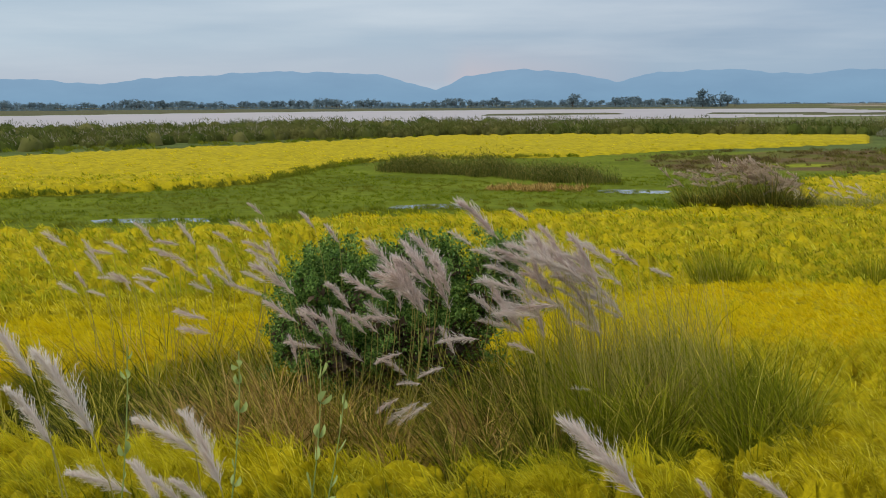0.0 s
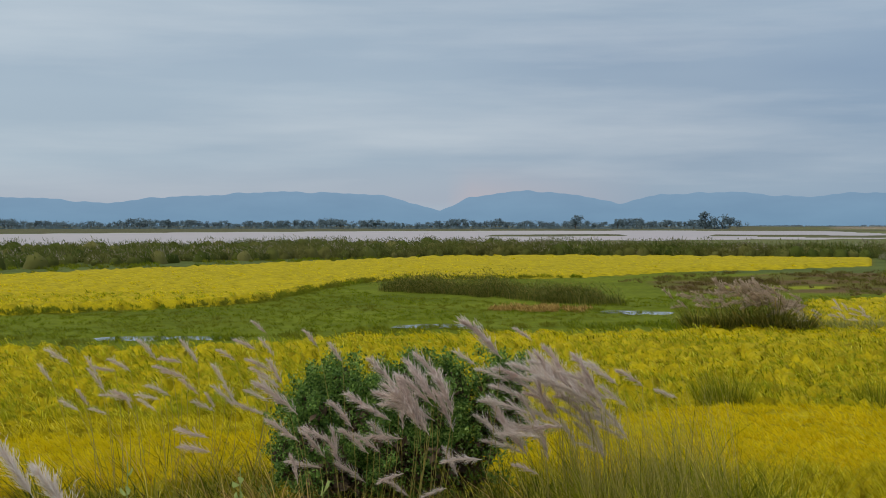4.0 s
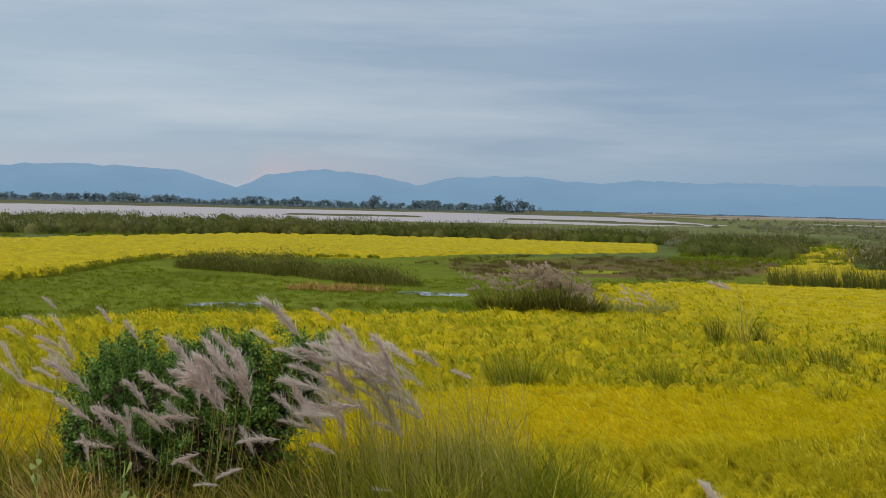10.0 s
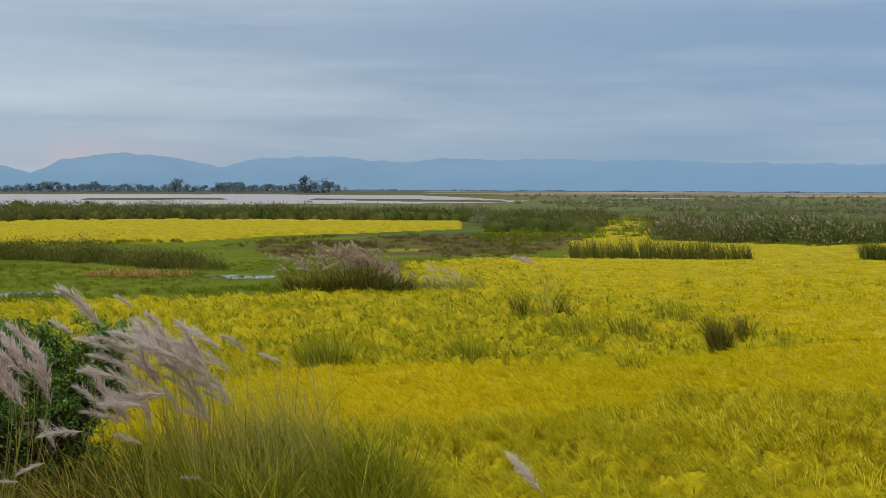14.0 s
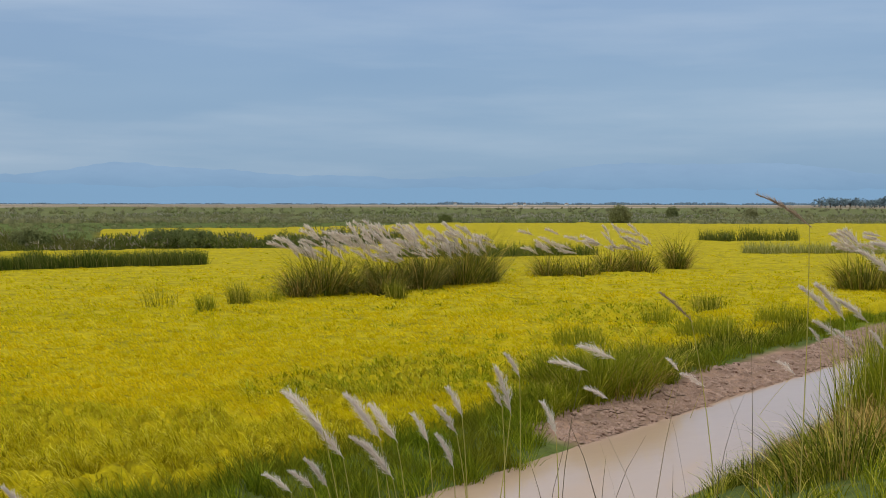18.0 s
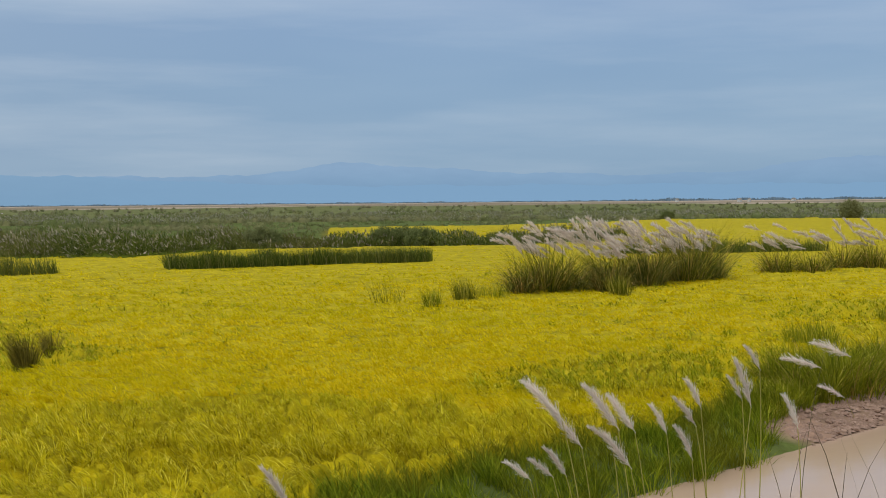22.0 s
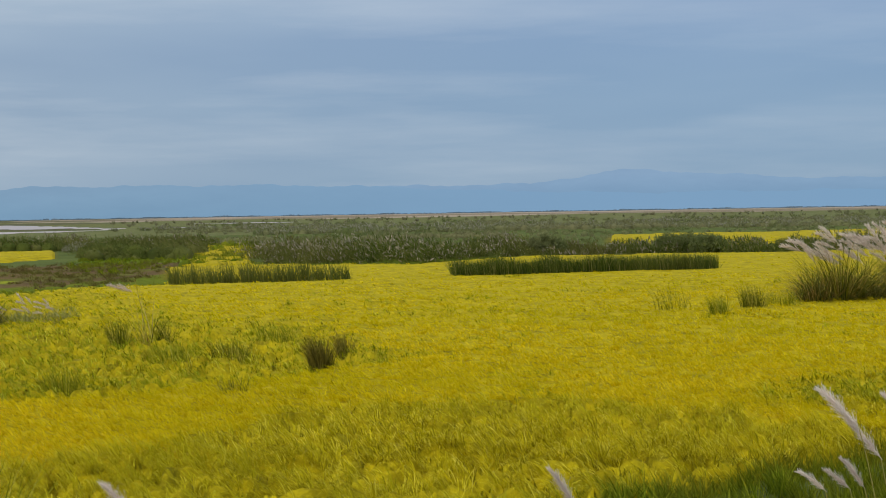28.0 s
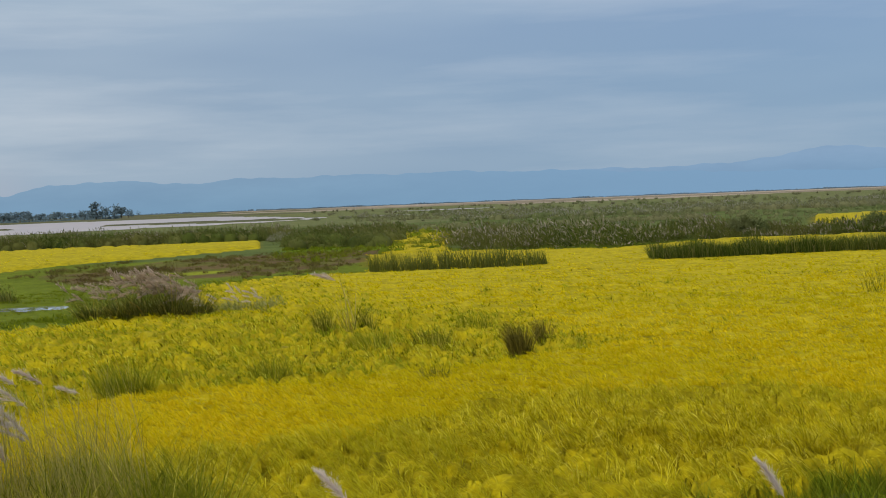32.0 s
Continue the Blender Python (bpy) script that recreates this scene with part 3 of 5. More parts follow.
def roughness_of(x, y):
    """1 where the crop has lodged and lies in tumbled swathes, 0 where it stands upright."""
    wob = 0.55 * waves(x, y, 3.2, 21) + 0.25 * waves(x, y, 1.1, 22)
    edge = np.interp(x, [-40, -15, -6, 0, 5, 7, 10, 14, 18], [18, 20.5, 22.5, 25, 26.3, 27, 26, 26.4, 27.5])
    north = step(y + wob, edge - 0.5, edge + 0.7) * (1 - 0.55 * step(y + wob, 38.5, 42)) * (1 - 0.85 * step(x - 0.15 * (y - 30) + 1.5 * wob, 15.5, 20))
    rim = np.interp(x, [-40, -8, 0, 4, 8, 9.5, 11, 13, 15.5, 17, 18.5], [13.5, 16, 17, 19.8, 19.4, 20, 21.6, 21.8, 20.4, 17, 12])
    south = 1 - step(y + wob, rim - 1.0, rim + 0.7)
    bank = np.exp(-(((x - 23.5) / 4.2) ** 2 + ((y - 16.0) / 2.4) ** 2)) * 1.25
    east = np.exp(-(((x - 41.5) / 5.5) ** 2 + ((y - 19.6) / 1.8) ** 2))
    u, v = 0.80 * x - 0.60 * y, 0.60 * x + 0.80 * y
    rows = step(waves(u * 0.22, v, 3.6, 24) + 0.35 * waves(u * 0.5, v, 1.2, 25), 0.50, 0.95) * step(x, 11, 18) * step(v, 27, 33) * (1 - 0.6 * step(v, 50, 60))
    flat = 0.30 * step(waves(u * 0.4, v, 2.2, 26), 0.55, 1.0) * step(x, 8, 14)
    return np.clip(np.maximum.reduce([north, south, bank, east, 0.85 * rows, flat]) + 0.18 * waves(x, y, 1.8, 23) * (north + south + bank > 0.3), 0, 1)


def swathes(x, y):
    """Tumbled swathes: 0 along the creases between them, rising to 1 on their backs."""
    wx, wy = x + 0.25 * waves(x, y, 1.2, 15), y + 0.25 * waves(x, y, 1.1, 16)
    return np.clip(np.abs(waves(wx * 0.6, wy * 1.15, 0.85, 13)), 0, 0.8) / 0.8


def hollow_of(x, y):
    """1 in the creases between tumbled swathes, where the shade-toned stems go."""
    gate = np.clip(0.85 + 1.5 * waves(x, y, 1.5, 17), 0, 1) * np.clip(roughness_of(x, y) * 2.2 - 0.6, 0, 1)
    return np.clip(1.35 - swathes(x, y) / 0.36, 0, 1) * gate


def canopy_z(x, y):
    rough = roughness_of(x, y)
    z = 0.60 + 0.03 * waves(x, y, 0.5, 11) + 0.04 * waves(x, y, 6, 12)
    z = z + rough * (0.36 * swathes(x, y) ** 0.7 - 0.26 + 0.06 * waves(x, y, 0.4, 14)) - 0.24 * hollow_of(x, y)
    return np.where(np.hypot(x, y) > 70, z * 0.75, np.maximum(z, 0.10))


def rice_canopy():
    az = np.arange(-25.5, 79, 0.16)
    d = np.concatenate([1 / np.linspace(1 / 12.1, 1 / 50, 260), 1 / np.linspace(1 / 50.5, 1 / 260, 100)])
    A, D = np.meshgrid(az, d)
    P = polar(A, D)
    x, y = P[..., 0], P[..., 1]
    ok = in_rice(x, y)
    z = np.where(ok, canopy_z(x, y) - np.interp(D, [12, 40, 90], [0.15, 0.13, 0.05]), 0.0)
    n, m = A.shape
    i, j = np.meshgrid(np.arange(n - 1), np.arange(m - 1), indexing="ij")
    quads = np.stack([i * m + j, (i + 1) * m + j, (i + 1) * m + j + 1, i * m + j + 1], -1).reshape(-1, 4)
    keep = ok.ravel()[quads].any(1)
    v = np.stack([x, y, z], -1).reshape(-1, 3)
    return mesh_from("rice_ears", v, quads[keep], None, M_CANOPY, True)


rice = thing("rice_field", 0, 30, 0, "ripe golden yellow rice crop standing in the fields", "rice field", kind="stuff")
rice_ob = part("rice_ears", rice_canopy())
rice_ob.parent, rice_ob.matrix_parent_inverse = rice, Matrix.Translation((0, -30, 0))
tagged(rice_ob, kind="stuff")


def rice_part(name, v, q, mat):
    ob = part(name, mesh_from(name, v, q, None, mat))
    ob.parent, ob.matrix_parent_inverse = rice, Matrix.Translation((0, -30, 0))
    tagged(ob, kind="stuff")


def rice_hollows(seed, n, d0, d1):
    """Stems and leaf bases in the hollows between lodged swathes, coloured dark to stand for shade."""
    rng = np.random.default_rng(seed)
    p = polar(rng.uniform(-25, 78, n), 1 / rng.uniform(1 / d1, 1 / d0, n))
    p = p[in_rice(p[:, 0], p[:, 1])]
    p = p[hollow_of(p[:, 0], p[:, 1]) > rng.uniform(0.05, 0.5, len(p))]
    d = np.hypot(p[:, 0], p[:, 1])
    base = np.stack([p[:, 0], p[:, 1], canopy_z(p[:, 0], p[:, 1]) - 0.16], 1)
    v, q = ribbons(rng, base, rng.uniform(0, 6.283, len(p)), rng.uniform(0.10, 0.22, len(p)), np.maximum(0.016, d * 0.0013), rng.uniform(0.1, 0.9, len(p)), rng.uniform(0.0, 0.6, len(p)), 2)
    rice_part("crease_shade_stems", v, q, M_STEMSHADE)


def upright_rice(seed, n, d0, d1, per):
    """Heads of the standing crop: short ears nodding down the wind, in small bunches."""
    rng = np.random.default_rng(seed)
    p = polar(rng.uniform(-25, 78, n), 1 / rng.uniform(1 / d1, 1 / d0, n))
    p = p[in_rice(p[:, 0], p[:, 1])]
    p = p[roughness_of(p[:, 0], p[:, 1]) + rng.uniform(-0.15, 0.15, len(p)) < 0.42]
    k = len(p)
    n = k * per
    d = np.repeat(np.hypot(p[:, 0], p[:, 1]), per)
    far = np.clip(d / 20, 1, 3.5)
    xy = np.repeat(p, per, 0) + rng.normal(0, 0.045, (n, 2)) * far[:, None]
    x, y = xy[:, 0], xy[:, 1]
    z = canopy_z(x, y) - 0.12 + np.repeat(rng.normal(0, 0.014, k), per)
    az = WIND + 0.5 * waves(x, y, 3.0, 33) + np.repeat(rng.normal(0, 0.5, k), per) + rng.normal(0, 0.6, n)
    ln = np.repeat(rng.uniform(0.13, 0.20, k), per) * rng.uniform(0.8, 1.2, n)
    w = np.maximum(0.013, d * 0.0010) * rng.uniform(0.7, 1.3, n)
    v, q = ribbons(rng, np.stack([x, y, z], 1), az, ln, w, rng.uniform(0.3, 0.8, n), rng.uniform(1.0, 1.6, n), 2)
    rice_part("upright_rice", v, q, M_RICE)


def lodged_rice(seed, n, d0, d1, per, seg, mat):
    """Lodged crop: locks of long leaves and ears combed over together, each lock on its own bearing."""
    rng = np.random.default_rng(seed)
    p = polar(rng.uniform(-25, 78, n), 1 / rng.uniform(1 / d1, 1 / d0, n))
    p = p[in_rice(p[:, 0], p[:, 1])]
    p = p[(roughness_of(p[:, 0], p[:, 1]) + rng.uniform(-0.12, 0.12, len(p)) > 0.34) & (hollow_of(p[:, 0], p[:, 1]) < rng.uniform(0.05, 1.0, len(p)))]
    k = len(p)
    n = k * per
    d = np.repeat(np.hypot(p[:, 0], p[:, 1]), per)
    far = np.clip(d / 20, 1, 2.2)
    bearing = WIND + 0.9 * waves(p[:, 0], p[:, 1], 1.3, 31) + rng.normal(0, 0.7, k)
    xy = np.repeat(p, per, 0) + rng.normal(0, 0.05, (n, 2)) * far[:, None]
    x, y = xy[:, 0], xy[:, 1]
    z = canopy_z(x, y) - 0.15 + np.repeat(rng.normal(0, 0.06, k), per)
    ln = np.repeat(rng.uniform(0.22, 0.46, k), per) * rng.uniform(0.65, 1.15, n) * np.interp(d, [16, 30], [1.0, 0.62])
    w = np.maximum(0.009, d * 0.00065) * rng.uniform(0.7, 1.4, n)
    v, q = ribbons(rng, np.stack([x, y, z], 1), np.repeat(bearing, per) + rng.normal(0, 0.35, n), ln, w, np.repeat(rng.uniform(0.25, 0.8, k), per) + rng.normal(0, 0.15, n), rng.uniform(1.0, 1.9, n), seg)
    rice_part("lodged_rice", v, q, mat)


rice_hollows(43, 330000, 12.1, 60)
upright_rice(41, 105000, 12.1, 165, 6)
lodged_rice(44, 11000, 12.1, 21, 18, 3, M_LODGED)
lodged_rice(42, 18000, 19, 26.2, 10, 2, M_LODGED)
lodged_rice(45, 44000, 25.4, 75, 9, 2, M_LODGEDGREEN)


# ---- grass, reeds and plumes ----
def scatter(rng, poly, n):
    xs, ys = [p[0] for p in poly], [p[1] for p in poly]
    out = np.zeros((0, 2))
    while len(out) < n:
        q = rng.uniform((min(xs), min(ys)), (max(xs), max(ys)), (2 * n, 2))
        out = np.concatenate([out, q[inside(poly, q[:, 0], q[:, 1])]])
    return out[:n]


def stand(name, poly, n, height, width, mat, label, category, seed, lean=0.12, droop=0.5, seg=2, spread=0.25, clump=0.0, kind="stuff", group="", az=WIND):
    """A dense stand of upright stems over a patch of the plan, as one object."""
    rng = np.random.default_rng(seed)
    p = scatter(rng, poly, n)
    if clump:
        keep = waves(p[:, 0], p[:, 1], clump, seed + 5) + rng.uniform(-0.5, 0.5, n) > -0.15
        p = p[keep]
    n = len(p)
    base = np.stack([p[:, 0], p[:, 1], ground_z(p[:, 0], p[:, 1]) - 0.03], 1)
    h = height * rng.uniform(1 - spread * 1.6, 1 + spread * 0.6, n) * (1 + 0.18 * waves(p[:, 0], p[:, 1], max(height * 2.2, 0.8), seed + 1))
    v, q = ribbons(rng, base, az + rng.normal(0, 1.1, n), h, width * rng.uniform(0.6, 1.4, n), rng.uniform(0, lean * 2, n), rng.uniform(0.1, droop * 2, n), seg)
    c = p.mean(0)
    v = v - np.array([c[0], c[1], 0])
    ob = new(name, mesh_from(name, v, q, None, mat))
    ob.location = (c[0], c[1], 0)
    return tagged(ob, label, category, group, kind)


def brush(name, poly, mounds, per, height, leaf, mat, label, seed, wide=0.9, category="reeds", clump=0.0, tops=0.0, slim=True):
    """Far rank growth: overlapping mounds of narrow upright leaves, with an uneven top."""
    rng = np.random.default_rng(seed)
    c = scatter(rng, poly, mounds)
    for px, py, prx, pry in POOLS:
        c = c[((c[:, 0] - px) / (prx + 0.1)) ** 2 + ((c[:, 1] - py) / (pry + 0.15)) ** 2 > 1]
    if category == "reeds":
        c = c[~(in_rice(c[:, 0], c[:, 1]) & (np.hypot(c[:, 0], c[:, 1]) > 88))]
    if clump:
        c = c[waves(c[:, 0], c[:, 1], clump, seed + 5) + rng.uniform(-0.4, 0.4, len(c)) > -0.1]
    k = len(c)
    hm = height * 0.78 * rng.uniform(0.4, 1.2, k) * (1 + 0.3 * waves(c[:, 0], c[:, 1], height * 9, seed + 2))
    if tops:
        keep = rng.uniform(0, 1, k) < tops
        c, hm = c[keep], hm[keep]
        k = len(c)
    per = int(per * 1.7)
    n = k * per
    a, r = rng.uniform(0, 6.283, n), np.sqrt(rng.uniform(0, 1, n))
    H = np.repeat(hm, per)
    R = np.repeat(wide * hm * rng.uniform(0.6, 1.3, k), per)
    x, y = np.repeat(c[:, 0], per) + R * r * np.cos(a), np.repeat(c[:, 1], per) + R * r * np.sin(a)
    z = H * np.sqrt(np.clip(1 - r**2 * 0.85, 0, 1)) * (rng.uniform(0.85, 1.03, n) if tops else rng.uniform(0.2, 1.0, n) ** 0.38) - leaf * 0.8
    d = rng.normal(0, 0.5 if slim else 0.8, (n, 3)) + np.array([-0.4, 0, 0.8])
    d /= np.linalg.norm(d, axis=1)[:, None]
    s = np.cross(d, rng.normal(0, 1, (n, 3)))
    s /= np.linalg.norm(s, axis=1)[:, None]
    ln = (leaf * (1.5 if slim else 1.0) * rng.uniform(0.6, 1.5, n))[:, None]
    wd = ln * (0.075 if slim and not tops else 0.13)
    b = np.stack([x, y, np.maximum(z, 0.02) + ground_z(x, y)], 1)
    m = c.mean(0)
    v = np.stack([b, b + d * ln * 0.45 + s * wd, b + d * ln, b + d * ln * 0.45 - s * wd], 1) - np.array([m[0], m[1], 0])
    i = np.arange(n)[:, None] * 4
    v, q = v.reshape(-1, 3), i + np.array([0, 1, 2, 3])
    if height >= 0.8 and not tops and np.hypot(m[0], m[1]) > 125:
        ring = np.arange(8) * 0.7854
        rows = []
        for up, out in ((0.0, 0.62), (0.3, 0.58), (0.5, 0.4), (0.62, 0.1)):
            jag = rng.uniform(0.75, 1.2, (k, 8))
            rr = wide * hm[:, None] * 0.85 * out * jag
            rows.append(np.stack([c[:, :1] - m[0] + rr * np.cos(ring), c[:, 1:] - m[1] + rr * np.sin(ring), np.broadcast_to(ground_z(c[:, 0], c[:, 1])[:, None], (k, 8)) + hm[:, None] * up * rng.uniform(0.8, 1.1, (k, 8))], -1))
        dome = np.stack(rows, 1).reshape(-1, 3)
        a8 = np.arange(8)
        face = np.concatenate([np.stack([r * 8 + a8, r * 8 + (a8 + 1) % 8, r * 8 + 8 + (a8 + 1) % 8, r * 8 + 8 + a8], 1) for r in range(3)])
        q = np.concatenate([q, (np.arange(k)[:, None, None] * 32 + face).reshape(-1, 4) + len(v)])
        v = np.concatenate([v, dome])
    ob = new(name, mesh_from(name, v, q, None, mat))
    ob.location = (m[0], m[1], 0)
    return tagged(ob, label, category, kind="stuff")


def kans_band(name, poly, mounds, height, leaf, label, seed, clump=0.0, wide=0.8, fluff=0.6, far=False):
    """Tall kans grass: dark leafy mounds, silvery plumes standing over them."""
    brush(name, poly, mounds, 30 if far else 56, height, leaf, M_REEDHAZE if far else M_REEDMID, "dark leafy body of " + label, seed, wide, "reeds", clump)
    brush(name + "_plumes", poly, mounds, 13, height, leaf * 0.9, M_FLUFFHAZE if far else M_FLUFF, "silvery plumes above " + label, seed, wide, "reeds", clump, fluff)


def tussocks(name, poly, count, per, height, width, mat, label, seed, spread=0.10, bend=(0.05, 0.4), droop=(0.5, 1.7), windy=0.45, hvar=0.35):
    """Grass growing in many small tussocks, blades arching out of each foot and combed by the wind."""
    rng = np.random.default_rng(seed)
    c = np.repeat(scatter(rng, poly, count), per, 0)
    hs = np.repeat(rng.uniform(1 - hvar, 1 + hvar * 0.7, count), per)
    n = len(c)
    a = rng.uniform(0, 6.283, n)
    r = spread * np.sqrt(rng.uniform(0, 1, n))
    x, y = c[:, 0] + r * np.cos(a), c[:, 1] + r * np.sin(a)
    base = np.stack([x, y, ground_z(x, y) - 0.03], 1)
    az = np.where(rng.uniform(0, 1, n) < windy, WIND + rng.normal(0, 0.6, n), a)
    v, q = ribbons(rng, base, az, height * hs * rng.uniform(0.55, 1.1, n), width * rng.uniform(0.6, 1.4, n), rng.uniform(*bend, n), rng.uniform(*droop, n), 3)
    m = c.mean(0)
    ob = new(name, mesh_from(name, v - np.array([m[0], m[1], 0]), q, None, mat))
    ob.location = (m[0], m[1], 0)
    return tagged(ob, label, "grass", kind="stuff")


def plume_mesh(seed, mat, fat=1.0, m=110, per=6, hair=0.045, thick=0.009, reach=0.2):
    """A silky flower plume one unit long on +Z, nodding to +X: branchlets in whorls, each wrapped in short fluff."""
    rng = np.random.default_rng(seed)
    t = np.sort(rng.uniform(0.0, 0.95, m))
    ln = reach * np.interp(t, [0, 0.12, 0.35, 0.7, 1.0], [0.55, 0.95, 1.05, 0.8, 0.38]) * rng.uniform(0.65, 1.2, m)
    az = np.where(rng.uniform(0, 1, m) < 0.68, rng.normal(0, 0.75, m), rng.uniform(0, 6.283, m))
    th = rng.uniform(0.06, 0.36, m) * fat * np.interp(t, [0, 1], [1.0, 0.55])
    foot = np.stack([0.20 * t**2, 0.02 * np.sin(5 * t), t * 0.88], 1)
    curl = rng.uniform(0.0, 0.65, m)
    v, q = ribbons(rng, foot, az, ln, thick * 1.2, th, curl, 2)
    k = np.tile(np.linspace(0.12, 0.98, per), m) + rng.uniform(-0.06, 0.06, m * per)
    lean = np.repeat(th, per) + np.repeat(curl, per) * 0.45 * k
    a2 = np.repeat(az, per)
    base = np.repeat(foot, per, 0) + np.stack([np.sin(lean) * np.cos(a2), np.sin(lean) * np.sin(a2), np.cos(lean)], 1) * (np.repeat(ln, per) * k)[:, None]
    n = len(base)
    v2, q2 = ribbons(rng, base, a2 + rng.normal(0, 0.8, n), hair * 1.4 * rng.uniform(0.6, 1.3, n), thick * rng.uniform(0.7, 1.5, n), lean + rng.normal(0.1, 0.24, n), rng.uniform(0.0, 0.5, n), 1)
    axis, qa = tubes([[0, 0, -0.05]], [[0.02, 0, 0.45]], [[0.19, 0, 0.92]], 0.009, 0.003, 4)
    return mesh_from("plume", np.concatenate([v, v2, axis]), np.concatenate([q, q2 + len(v), qa + len(v) + len(v2)]), None, mat)


PLUME_MAUVE = [plume_mesh(s, M_PLUME, f, 110, 6, 0.075, 0.015, 0.29) for s, f in ((1, 1.7), (2, 2.0), (3, 1.5))]
PLUME_PALE = [plume_mesh(s, M_PLUMESILK, f, 52, 5, 0.11, 0.032, 0.28) for s, f in ((4, 1.3), (5, 1.6), (6, 1.15))]
PLUME_SILK = [plume_mesh(s, M_PLUMESILK, f, 110, 6, 0.07, 0.012, 0.27) for s, f in ((31, 1.6), (32, 1.85))]
PLUME_NEAR = [plume_mesh(s, M_PLUMEPALE, f, 250, 8, 0.050, 0.009, 0.27) for s, f in ((21, 1.7), (22, 1.5), (23, 1.6))]
PLUME_VERGE = [plume_mesh(s, M_PLUMEPALE, f, 120, 6, 0.07, 0.014, 0.28) for s, f in ((26, 1.8), (27, 1.6))]
PLUME_BANK = [plume_mesh(s, M_PLUMESILK, f, 230, 8, 0.050, 0.009, 0.27) for s, f in ((24, 1.45), (25, 1.3))]
PLUME_TAN = [plume_mesh(s, M_PLUMETAN, f, 46, 5, 0.12, 0.036, 0.30) for s, f in ((11, 1.7), (12, 1.5))]
PLUME_BROWN = [plume_mesh(7, M_PLUMEBROWN, 0.6, 90, 5, 0.05, 0.009, 0.17), plume_mesh(8, M_PLUMEBROWN, 0.5, 90, 5, 0.05, 0.009, 0.17)]


def kans_clump(cx, cy, label, blades, plumes, seed, mat=M_CLUMPGRASS, wide=0.9, height=1.5, blade_w=0.012, group="", toward=0.0, meshes=None, dry=0.2, name="kans_grass_clump", size=1.05, core=0):
    """A tussock: arching blades, straw culms and a plume on each culm. plumes: (x, y, z, length, tilt) of the plume's foot."""
    rng = np.random.default_rng(seed)
    cz = float(ground_z(cx, cy))
    top = thing(name, cx, cy, cz, label, "grass", group)
    # the last, darker leafage is added to paint shade inside the clump
    for nm, mt, k, tall in (("leafage", mat, int(blades * (1 - dry)), 1.0), ("dry_leafage", M_DRY, int(blades * dry), 1.0), ("inner_shade_leafage", M_REED, core, 0.72)):
        if k < 3:
            continue
        r, a = wide * tall * np.sqrt(rng.uniform(0, 1, k)), rng.uniform(0, 6.283, k)
        bx, by = r * np.cos(a), r * 0.75 * np.sin(a)
        base = np.stack([bx, by, ground_z(cx + bx, cy + by) - cz - 0.04], 1)
        out = np.where(rng.uniform(0, 1, k) < 0.6, a, WIND + rng.normal(0, 0.7, k))
        v, q = ribbons(rng, base, out, tall * height * rng.uniform(0.4, 1.15, k), blade_w * rng.uniform(0.6, 1.4, k), rng.uniform(0.0, 0.45, k), rng.uniform(0.5, 2.2, k), 4)
        tagged(part(nm, mesh_from(nm, v, q, None, mt), top), kind="stuff")
    if len(plumes):
        pl = np.array([p[:3] for p in plumes], float) - np.array([cx, cy, cz])
        foot = np.stack([pl[:, 0] * 0.72 + 0.10 + rng.normal(0, 0.1, len(pl)), pl[:, 1] * 0.8 + rng.normal(0, 0.08, len(pl)), np.zeros(len(pl))], 1)
        foot[:, 2] = ground_z(cx + foot[:, 0], cy + foot[:, 1]) - cz - 0.03
        ctrl = foot * 0.45 + pl * 0.55 + np.array([0.10, 0, 0.22]) * (pl[:, 2:3] - foot[:, 2:3]) * 0.5
        ms = meshes or PLUME_MAUVE
        for k, (px, py, pz, ln, tilt) in enumerate(plumes):
            v, q = tubes([foot[k]], [ctrl[k]], [pl[k]], 0.006, 0.0035, 6)
            culm = part("culm", mesh_from("culm", v, q, None, M_CULM), top)
            ob = part("plume", ms[(seed + k) % len(ms)], culm)
            ob.matrix_basis = pose(*pl[k], 0, 0, toward) @ pose(0, 0, 0, rng.normal(0, 8), -tilt, 0) @ pose(0, 0, 0, 0, 0, 180 + rng.normal(0, 25)) @ Matrix.Diagonal((min(ln, 0.85) * size,) * 3 + (1,))
    return top


def random_plumes(rng, cx, cy, rx, ry, z0, z1, n, ln=(0.4, 0.6), tilt=(25, 65)):
    return [(cx + rng.uniform(-rx, rx), cy + rng.uniform(-ry, ry), rng.uniform(z0, z1), rng.uniform(*ln), rng.uniform(*tilt)) for _ in range(n)]


